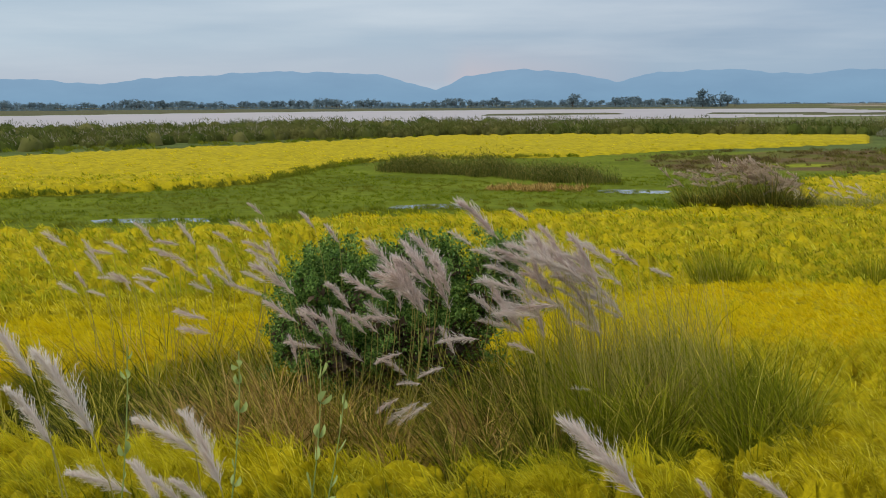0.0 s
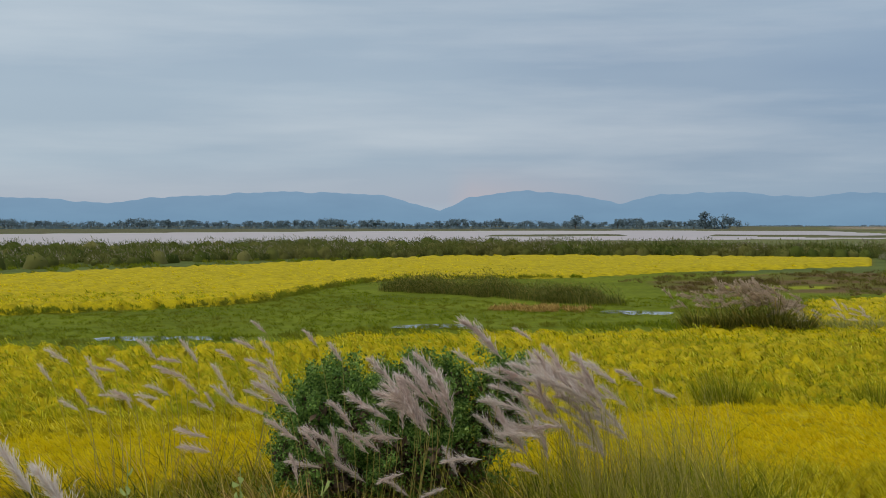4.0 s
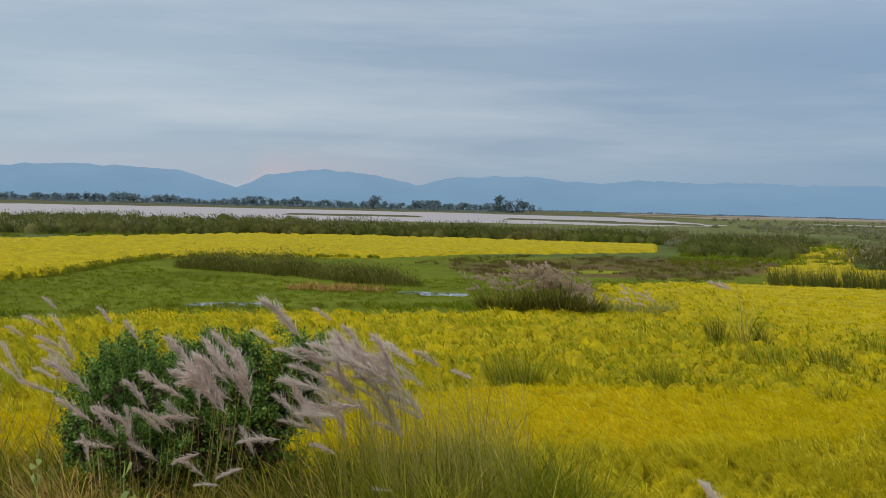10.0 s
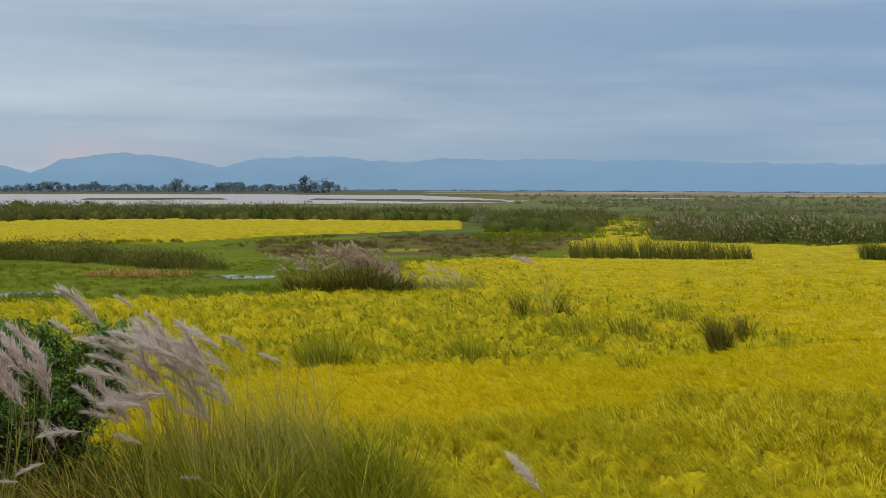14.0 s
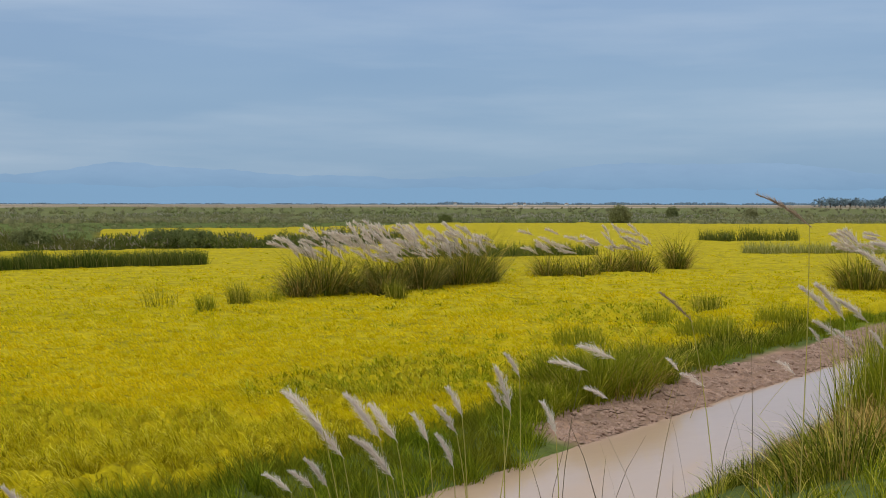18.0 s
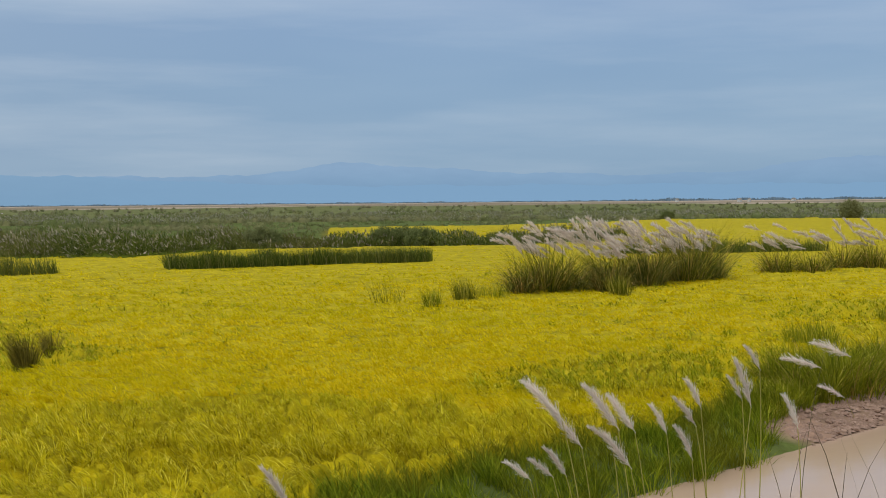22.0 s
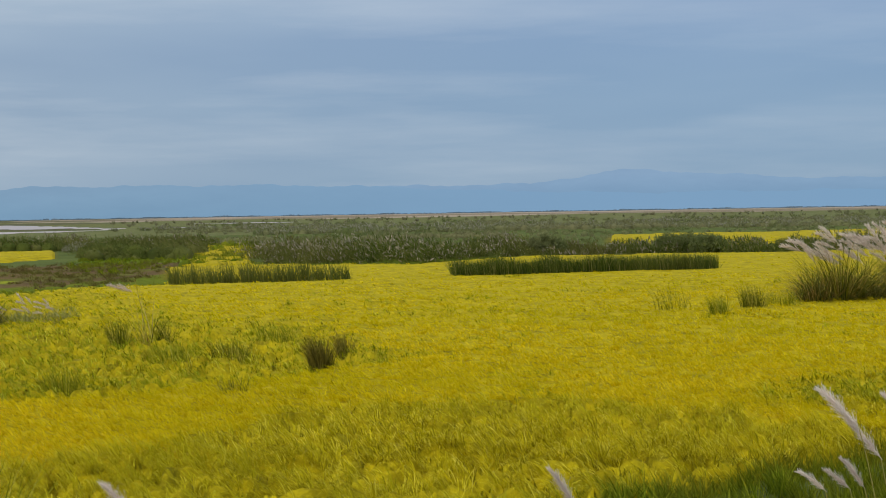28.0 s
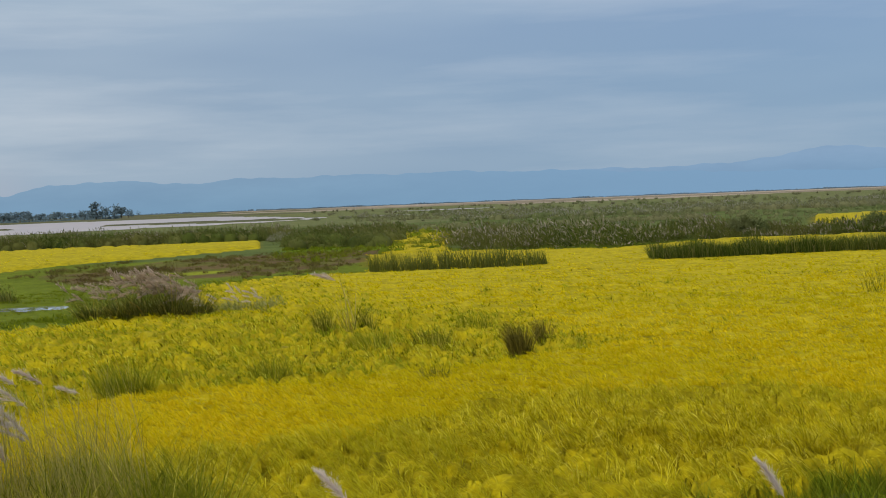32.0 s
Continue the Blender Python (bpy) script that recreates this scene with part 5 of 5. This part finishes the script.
for k, (x, y, h, r, n, mt) in enumerate(((5.8, 27.5, 1.0, 0.6, 300, M_GRASS), (13.6, 36.6, 1.15, 0.26, 110, M_CLUMPGRASS), (14.9, 36.4, 1.0, 0.22, 80, M_CLUMPGRASS), (14.3, 30.6, 0.9, 0.5, 160, M_CLUMPGRASS), (13.0, 31.2, 0.85, 0.6, 160, M_GRASS),
      (15.2, 27.6, 1.12, 0.22, 340, M_TUFT), (17.0, 29.6, 0.98, 0.14, 110, M_TUFT), (11.7, 24.9, 0.7, 0.3, 100, M_CLUMPGRASS), (9.1, 27.8, 0.85, 0.5, 140, M_GRASS), (33.1, 32.0, 1.05, 0.32, 140, M_GRASS),
      (35.5, 32.7, 1.25, 0.4, 200, M_CLUMPGRASS), (41.2, 29.9, 1.15, 0.4, 200, M_CLUMPGRASS), (33.2, 34.3, 1.3, 0.7, 40, M_CLUMPGRASS), (37.3, 32.9, 0.95, 0.6, 120, M_GRASS), (17.6, 34.6, 0.8, 0.6, 140, M_GRASS),
      (43.4, 18.1, 1.0, 0.5, 140, M_CLUMPGRASS), (38, 17.5, 0.9, 0.5, 160, M_GRASS), (30.5, 16.2, 1.0, 0.7, 260, M_GRASS), (35, 14.6, 1.0, 0.8, 320, M_GRASS), (40, 14.2, 1.0, 0.8, 320, M_GRASS))):
    tuft(x, y, h, r, n, 200 + k, mt, "soft green tuft of grass in the rice" if mt is M_GRASS else "dark tuft of coarse grass in the rice")
stand("lone_stalks", [(14.2, 36.2), (14.6, 36.2), (14.6, 36.6), (14.2, 36.6)], 9, 2.35, 0.020, M_CULM, "thin straw stalks rising from the rice", "grass", 172, 0.1, 0.3, 5, 0.15, kind="")
kans_clump(14.4, 36.4, "lone tall grass stalk with a drooping plume", 70, [(13.75, 36.4, 2.0, 0.55, 60), (13.95, 36.5, 1.95, 0.45, 50)], 171, wide=0.25, height=1.6, blade_w=0.018, toward=-20)

stand("reed_bed", [(-4.0, 78), (-0.3, 74.5), (2.8, 71.3), (4.9, 67), (7.2, 64.5), (8.9, 65), (8.8, 67.5), (5.5, 71.5), (3.2, 76), (-0.2, 79), (-3.8, 81)], 6000, 0.65, 0.022, M_REED, "bed of dark olive reeds by a marsh pool", "reeds", 81, spread=0.4, lean=0.2, droop=0.5)
brush("reed_bed_tops", [(-3.6, 78.6), (-0.3, 75), (2.8, 71.8), (4.9, 67.6), (7.2, 65.2), (8.5, 65.6), (5.5, 71.2), (3.2, 75.6), (-0.2, 78.6)], 150, 170, 1.6, 0.10, M_REED, "uneven olive tops of the marsh reeds", 52, 1.5, "reeds", 6)
stand("reed_bed", [(27.6, 67), (31.3, 64.5), (37.4, 64), (37.8, 65.2), (32, 66.2), (28.4, 68.6)], 3600, 1.3, 0.035, M_REEDGREEN, "strip of dark green reeds at the edge of the rice", "reeds", 82, spread=0.35, clump=1.2)
stand("reed_bed", [(43.1, 62.3), (57.8, 55.8), (58.6, 57.2), (43.9, 63.9)], 8500, 1.22, 0.032, M_REEDGREEN, "long strip of dark green reeds in the rice", "reeds", 83, spread=0.2)
stand("reed_bed", [(72, 52.5), (77, 49), (83.2, 43), (84.4, 44.2), (78, 50.4), (73, 54)], 3600, 1.2, 0.04, M_REEDGREEN, "strip of green reeds behind the kans thicket", "reeds", 84, spread=0.3)
stand("reed_bed", [(120, 51), (127, 43.5), (128.5, 44.5), (121.5, 52)], 2200, 1.4, 0.05, M_REEDGREEN, "strip of green reeds far along the rice", "reeds", 80, spread=0.35, clump=3)
stand("reed_bed", [(93, 36), (98.5, 26.5), (100, 27.5), (94.5, 37)], 2600, 1.15, 0.045, M_WISP, "strip of pale seeding grass in the rice", "reeds", 79, spread=0.3)
kans_band("kans_belt", [(44.5, 89), (51, 79.5), (57, 82), (63.5, 85.5), (63, 96), (54, 98), (48, 101)], 260, 2.3, 0.24, "a kans belt behind the rice", 85, 0, 0.8, 0.8)
kans_band("kans_belt", [(63.5, 85.3), (75.6, 78.6), (82, 72), (100, 71), (101, 75), (84, 81), (76, 87), (65, 95)], 330, 1.8, 0.24, "a lower kans belt behind the rice", 86, 0, 0.8, 0.5)
kans_band("kans_belt", [(46, 128), (52, 121), (60, 134), (70, 152), (60, 160), (50, 142)], 200, 2.1, 0.24, "patchy kans grass beside the marsh", 87, 10)
brush("reed_belt", [(40.3, 117), (48, 111.5), (52, 118), (58, 132), (50, 136), (43, 126)], 120, 60, 2.3, 0.22, M_REEDMID, "rounded green reeds at the end of the far rice", 35, 1.1)
brush("low_marsh", [(30, 84), (37, 92), (46, 108), (50, 118), (41, 120), (34, 104)], 160, 26, 0.35, 0.16, M_MARSHGRASS, "bright green marsh plants beside the kans grass", 53, 1.4, "reeds")
brush("reed_belt", [(-70, 80), (-45, 100), (-43, 116), (-29, 132), (-18, 149), (1.3, 162), (1.3, 190), (-22, 180), (-45, 150), (-80, 120)], 640, 66, 2.1, 0.24, M_REEDMID, "wide belt of green reeds along the river", 88, 1.0, clump=30)
brush("reed_belt", [tuple(p) for p in polar(np.linspace(-27, 3, 8), 178)] + [tuple(p) for p in polar(np.linspace(3, -27, 8), 240)], 520, 36, 2.1, 0.3, M_REEDMID, "deep green reeds at the river shore", 34, 1.2)
kans_band("kans_belt", [(-45, 100), (-36, 112), (-20, 142), (-2, 160), (-4, 170), (-30, 150), (-50, 118)], 230, 2.2, 0.24, "kans grass by the river reeds", 50, 14, 0.9)
kans_band("kans_belt", [(1.3, 161), (26, 158), (47, 150), (56, 158), (50, 168), (27, 176), (1.3, 184)], 460, 2.3, 0.24, "the kans belt along the river", 56, 0, 0.9)
brush("reed_belt", [(-14, 150), (1.3, 159.5), (26, 156.5), (47, 148.5), (50, 152), (27, 161), (1.3, 164), (-14, 156)], 330, 56, 2.0, 0.25, M_REEDMID, "dark green foot of the river reeds", 49)
brush("low_marsh", [(-60, 64), (-34, 97.5), (-26.7, 112), (-14, 133), (1.3, 159), (-18, 146), (-31, 127), (-44, 108)], 420, 26, 0.45, 0.16, M_MARSHGRASS, "low bright green marsh plants behind the field", 55, clump=12)


def arc(a0, a1, d0, d1, k=9):
    """A strip of the plan between two bearings and two distances."""
    a = np.linspace(a0, a1, k)
    return [tuple(p) for p in polar(a, d0)] + [tuple(p) for p in polar(a[::-1], d1)]


for a0, a1, d0, d1, n, h, lf, plumed, lab, sd, cl in (
        (18, 26, 150, 168, 160, 1.0, 0.22, True, "kans grass in the marsh", 602, 18),
        (19, 38, 184, 200, 330, 1.1, 0.25, False, "strip of green reeds in the marsh", 603, 25),
        (26, 80, 240, 262, 760, 1.7, 0.32, True, "a strip of kans grass in the marsh", 604, 0),
        (22, 56, 285, 300, 420, 1.1, 0.34, False, "strip of green reeds in the marsh", 606, 30),
        (20, 78, 330, 360, 700, 1.3, 0.42, True, "a strip of kans grass far across the marsh", 607, 40),
        (24, 70, 400, 440, 520, 1.1, 0.50, False, "strip of green reeds far across the marsh", 608, 60),
        (33, 44, 140, 178, 200, 0.6, 0.20, False, "low rough sedge across the marsh", 609, 14),
        (30, 52, 190, 234, 320, 0.9, 0.26, False, "low rough sedge across the marsh", 610, 22),
        (22, 80, 258, 330, 560, 0.6, 0.36, None, "low haze-toned sedge across the marsh", 611, 34),
        (20, 80, 450, 700, 700, 0.7, 0.70, None, "low haze-toned sedge far across the plain", 612, 70)):
    if plumed:
        kans_band("marsh_strip", arc(a0, a1, d0, d1), n, h, lf, lab, sd, cl, 1.2, 1.0, True)
    else:
        brush("marsh_strip", arc(a0, a1, d0, d1), n, 20, h, lf, M_SEDGEHAZE if plumed is None else M_REEDHAZE, lab, sd, 1.2, "reeds", cl)
for az, d in ((38.6, 110), (43.9, 110), (44.7, 111), (45.5, 110), (56.0, 236)):
    x, y = polar(az, d)
    shrub(float(x), float(y), [(0, 0, 0.8, 0.9), (-1.0, 0, 0.7, 0.8), (1.1, 0, 0.7, 0.8)], "round dark green bush among the reeds", 700 + int(az * 10), 0.10, 12, 90, mat=M_REEDHAZE)
brush("marsh_weeds", [(14, 76), (24, 72), (34, 78), (44, 92), (44, 104), (30, 110), (22, 108), (12, 92)], 900, 24, 0.30, 0.12, M_BROWNMARSH, "brown and green marsh weeds on wet ground", 92, 1.8, "weeds", 9)
brush("marsh_weeds", [(18, 90), (22, 88), (23, 92), (19, 93)], 40, 40, 0.55, 0.14, M_BROWNMARSH, "clump of dark brown weeds in the marsh", 48, 1.2, "weeds")
brush("marsh_grass", [(-30, 45), (-14, 46), (-8, 49), (1, 53), (9, 57), (16, 62), (24, 70), (14, 76), (5, 64), (-4, 74), (-8, 88), (-9.6, 67.7), (-16, 60.5), (-36, 53)], 3000, 13, 0.13, 0.07, M_MARSHGRASS, "short bright green marsh grass", 93, 2.2, "grass")
brush("marsh_grass", [(-30, 42), (-13, 43.5), (-4, 47), (4, 49), (10, 51), (10, 54), (1, 52), (-8, 48), (-14, 46), (-30, 45)], 420, 30, 0.26, 0.10, M_MARSHGRASS, "rank green growth beside the marsh pools", 47, 2.0, "grass", 5)
brush("field_edge", [(13, 49.6), (17.4, 61), (26.6, 65.4), (38, 67), (38.5, 68.2), (26, 66.8), (16, 62.4), (11.6, 50.4)], 260, 26, 0.5, 0.12, M_MARSHGRASS, "rough grass along the edge of the rice", 41, 1.0, "grass")
brush("field_edge", [(-38, 51), (-20.2, 57.6), (-15.9, 60.3), (-11.3, 63.7), (-9.0, 67), (-7, 80), (-5, 90), (-1, 93.4), (10, 96.6), (10, 97.6), (-2, 94.4), (-6, 90.6), (-8, 80.7), (-10, 67.7), (-11.6, 64.9), (-16, 61.5), (-20.4, 58.8), (-38, 52.4)], 420, 26, 0.42, 0.12, M_MARSHGRASS, "rough grass along the edge of the far rice", 40, 0.8, "grass")
brush("field_edge", MID_FIELD, 150, 26, 0.95, 0.2, M_MARSHGRASS, "green weeds spread through the far rice", 33, 1.0, "grass", 9)
brush("dry_marsh", [(2, 60.5), (6, 59.5), (7, 62), (3, 63.5)], 60, 30, 0.3, 0.14, M_DRY, "tan dead reeds beside the pool", 46, 1.6, "reeds")


# ---- far trees ----
def tree_meshes(seed, slim):
    """Trunk and uneven crown, one unit tall."""
    rng = np.random.default_rng(seed)
    tv, tq = tubes([[0, 0, -0.02]] * 4, [[0.0, 0, 0.25]] * 4, [[rng.normal(0, 0.12), rng.normal(0, 0.12), 0.62] for _ in range(4)], 0.035, 0.008)
    lobes = [(rng.normal(0, 0.17 * slim), rng.normal(0, 0.17 * slim), rng.uniform(0.2, 0.86), rng.uniform(0.13, 0.22) * (0.6 + 0.4 * slim)) for _ in range(11)]
    cent = []
    for x, y, z, r in lobes:
        d = rng.normal(0, 1, (13, 3))
        d /= np.linalg.norm(d, axis=1)[:, None]
        cent.append(np.array([x, y, max(z, r * 0.8)]) + d * r * rng.uniform(0.3, 1.05, 13)[:, None])
    v, t = leaf_cluster(rng, np.concatenate(cent), 2, 0.14, 0.04)
    return mesh_from("trunk", tv, tq, None, M_TRUNK), mesh_from("crown", v, None, t, M_TREEHAZE)


TREES = [tree_meshes(s, w) for s, w in ((1, 1.0), (2, 1.35), (3, 1.7), (4, 0.8), (5, 2.0), (6, 0.5))]


def far_tree(az, d, h, kind, label="dark broad-leaved tree on the far river bank", wide=1.0):
    x, y = polar(az, d)
    ob = thing("tree", float(x), float(y), float(ground_z(x, y)) - 0.1, label, "tree", "trees along the far bank")
    for nm, me in zip(("trunk", "crown"), TREES[kind]):
        part(nm, me, ob)
    ob.scale = (h * wide, h * wide, h)
    ob.rotation_euler = (0, 0, RNG.uniform(0, 6.28))


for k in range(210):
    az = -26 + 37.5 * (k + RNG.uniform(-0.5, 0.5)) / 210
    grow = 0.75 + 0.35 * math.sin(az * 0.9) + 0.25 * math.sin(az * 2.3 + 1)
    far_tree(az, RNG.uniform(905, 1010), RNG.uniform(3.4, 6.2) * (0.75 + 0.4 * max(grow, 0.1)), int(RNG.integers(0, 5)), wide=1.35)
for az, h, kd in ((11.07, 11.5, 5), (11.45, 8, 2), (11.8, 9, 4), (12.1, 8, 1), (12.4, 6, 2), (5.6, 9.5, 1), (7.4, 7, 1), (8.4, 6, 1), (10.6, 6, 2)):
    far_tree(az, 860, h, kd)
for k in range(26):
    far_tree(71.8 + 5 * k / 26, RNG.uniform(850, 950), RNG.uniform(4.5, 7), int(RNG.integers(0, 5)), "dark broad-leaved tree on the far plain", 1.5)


def far_woods(az0, az1, d, h, n, seed, label, w=5.0, mat=M_WOODHAZE):
    rng = np.random.default_rng(seed)
    p = polar(rng.uniform(az0, az1, n), rng.uniform(d * 0.97, d * 1.03, n))
    a = np.degrees(np.arctan2(p[:, 0], p[:, 1]))
    hh = h * (0.7 + 0.35 * np.sin(a * 3.1) * np.sin(a * 1.3 + 1) + 0.25 * rng.uniform(-1, 1, n))
    v, q = ribbons(rng, np.stack([p[:, 0], p[:, 1], ground_z(p[:, 0], p[:, 1]) - 0.2], 1), rng.uniform(0, 6.28, n), np.maximum(hh, 1), w * rng.uniform(0.5, 1.3, n), 0.0, 0.3, 3)
    tagged(new("far_woods", mesh_from("far_woods", v, q, None, mat)), label, "woods", kind="stuff")


far_woods(-27, 12, 890, 1.7, 2600, 401, "dark scrub along the far river bank", 3.0, M_TREEHAZE)
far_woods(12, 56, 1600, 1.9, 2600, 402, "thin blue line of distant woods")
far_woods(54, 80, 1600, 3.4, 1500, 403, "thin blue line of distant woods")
for az, d, r in ((63.5, 235, 1.9), (65.7, 330, 1.5), (69, 290, 1.4)):
    x, y = polar(az, d)
    shrub(float(x), float(y), [(0, 0, r * 0.8, r), (-r * 0.6, 0, r * 0.6, r * 0.7), (r * 0.7, 0, r * 0.6, r * 0.7)], "round green bush on the open marsh", 300 + int(d), 0.17, 9, 130, mat=M_REEDHAZE)


def house(az, d, w, h):
    x, y = polar(az, d)
    ob = thing("house", float(x), float(y), 0.0, "small whitewashed house on the far plain", "house", "houses on the far plain")
    bm = bmesh.new()
    bmesh.ops.create_cube(bm, size=1, matrix=Matrix.Translation((0, 0, h / 2)) @ Matrix.Diagonal((w, w * 0.7, h, 1)))
    me = bpy.data.meshes.new("wall")
    bm.to_mesh(me)
    bm.free()
    me.materials.append(M_HOUSE)
    part("wall", me, ob)
    bm = bmesh.new()
    a = [bm.verts.new(p) for p in ((-w * 0.55, -w * 0.4, h), (w * 0.55, -w * 0.4, h), (w * 0.55, w * 0.4, h), (-w * 0.55, w * 0.4, h), (-w * 0.55, 0, h * 1.4), (w * 0.55, 0, h * 1.4))]
    for f in ((0, 1, 5, 4), (2, 3, 4, 5), (0, 4, 3), (1, 2, 5), (3, 2, 1, 0)):
        bm.faces.new([a[k] for k in f])
    me = bpy.data.meshes.new("roof")
    bm.to_mesh(me)
    bm.free()
    me.materials.append(M_ROOF)
    part("roof", me, ob)


for az, d, w in ((59.0, 1000, 3), (59.4, 1010, 2.4), (61.2, 1050, 3), (56.4, 1100, 2.5)):
    house(az, d, w, 2.0)


# ---- clods on the muddy bank ----
def clod_mesh(seed):
    rng = np.random.default_rng(seed)
    bm = bmesh.new()
    bmesh.ops.create_icosphere(bm, subdivisions=1, radius=0.5)
    for v in bm.verts:
        v.co *= rng.uniform(0.7, 1.15)
        v.co.z *= 0.55
    me = bpy.data.meshes.new("mud_clod")
    bm.to_mesh(me)
    bm.free()
    me.materials.append(M_STONE)
    return me


CLODS = [clod_mesh(s) for s in range(5)]
bank = thing("mud_bank", 29, 11.6, 0.05, "muddy bank strewn with dark clods beside the canal", "mud bank", kind="structure")
for k in range(280):
    x = RNG.uniform(20.5, 40)
    y = RNG.uniform(10.75, 12.25) + 0.2 * math.sin(x * 0.5)
    ob = part("mud_clod", CLODS[k % 5], bank)
    s = RNG.uniform(0.07, 0.20)
    ob.matrix_basis = pose(x - 29, y - 11.6, float(ground_z(x, y)) - 0.05 + s * 0.12, 0, 0, RNG.uniform(0, 360)) @ Matrix.Diagonal((s, s, s, 1))


def mud_crumbs(seed, n):
    rng = np.random.default_rng(seed)
    x = rng.uniform(20.6, 44, n)
    y = rng.uniform(10.8, 12.25, n) + 0.2 * np.sin(x * 0.5)
    size = rng.uniform(0.025, 0.07, n)
    unit = np.array([(1, 0, 0), (0, 1, 0), (-1, 0, 0), (0, -1, 0), (0, 0, 0.7)])
    v = unit[None] * size[:, None, None] * rng.uniform(0.6, 1.3, (n, 5, 1)) + np.stack([x - 29, y - 11.6, ground_z(x, y) - 0.05], 1)[:, None]
    t = np.array([(0, 1, 4), (1, 2, 4), (2, 3, 4), (3, 0, 4)])
    ob = part("mud_crumbs", mesh_from("mud_crumbs", v.reshape(-1, 3), None, (np.arange(n)[:, None, None] * 5 + t).reshape(-1, 3), M_STONE), bank)
    tagged(ob, kind="stuff")


mud_crumbs(77, 6000)
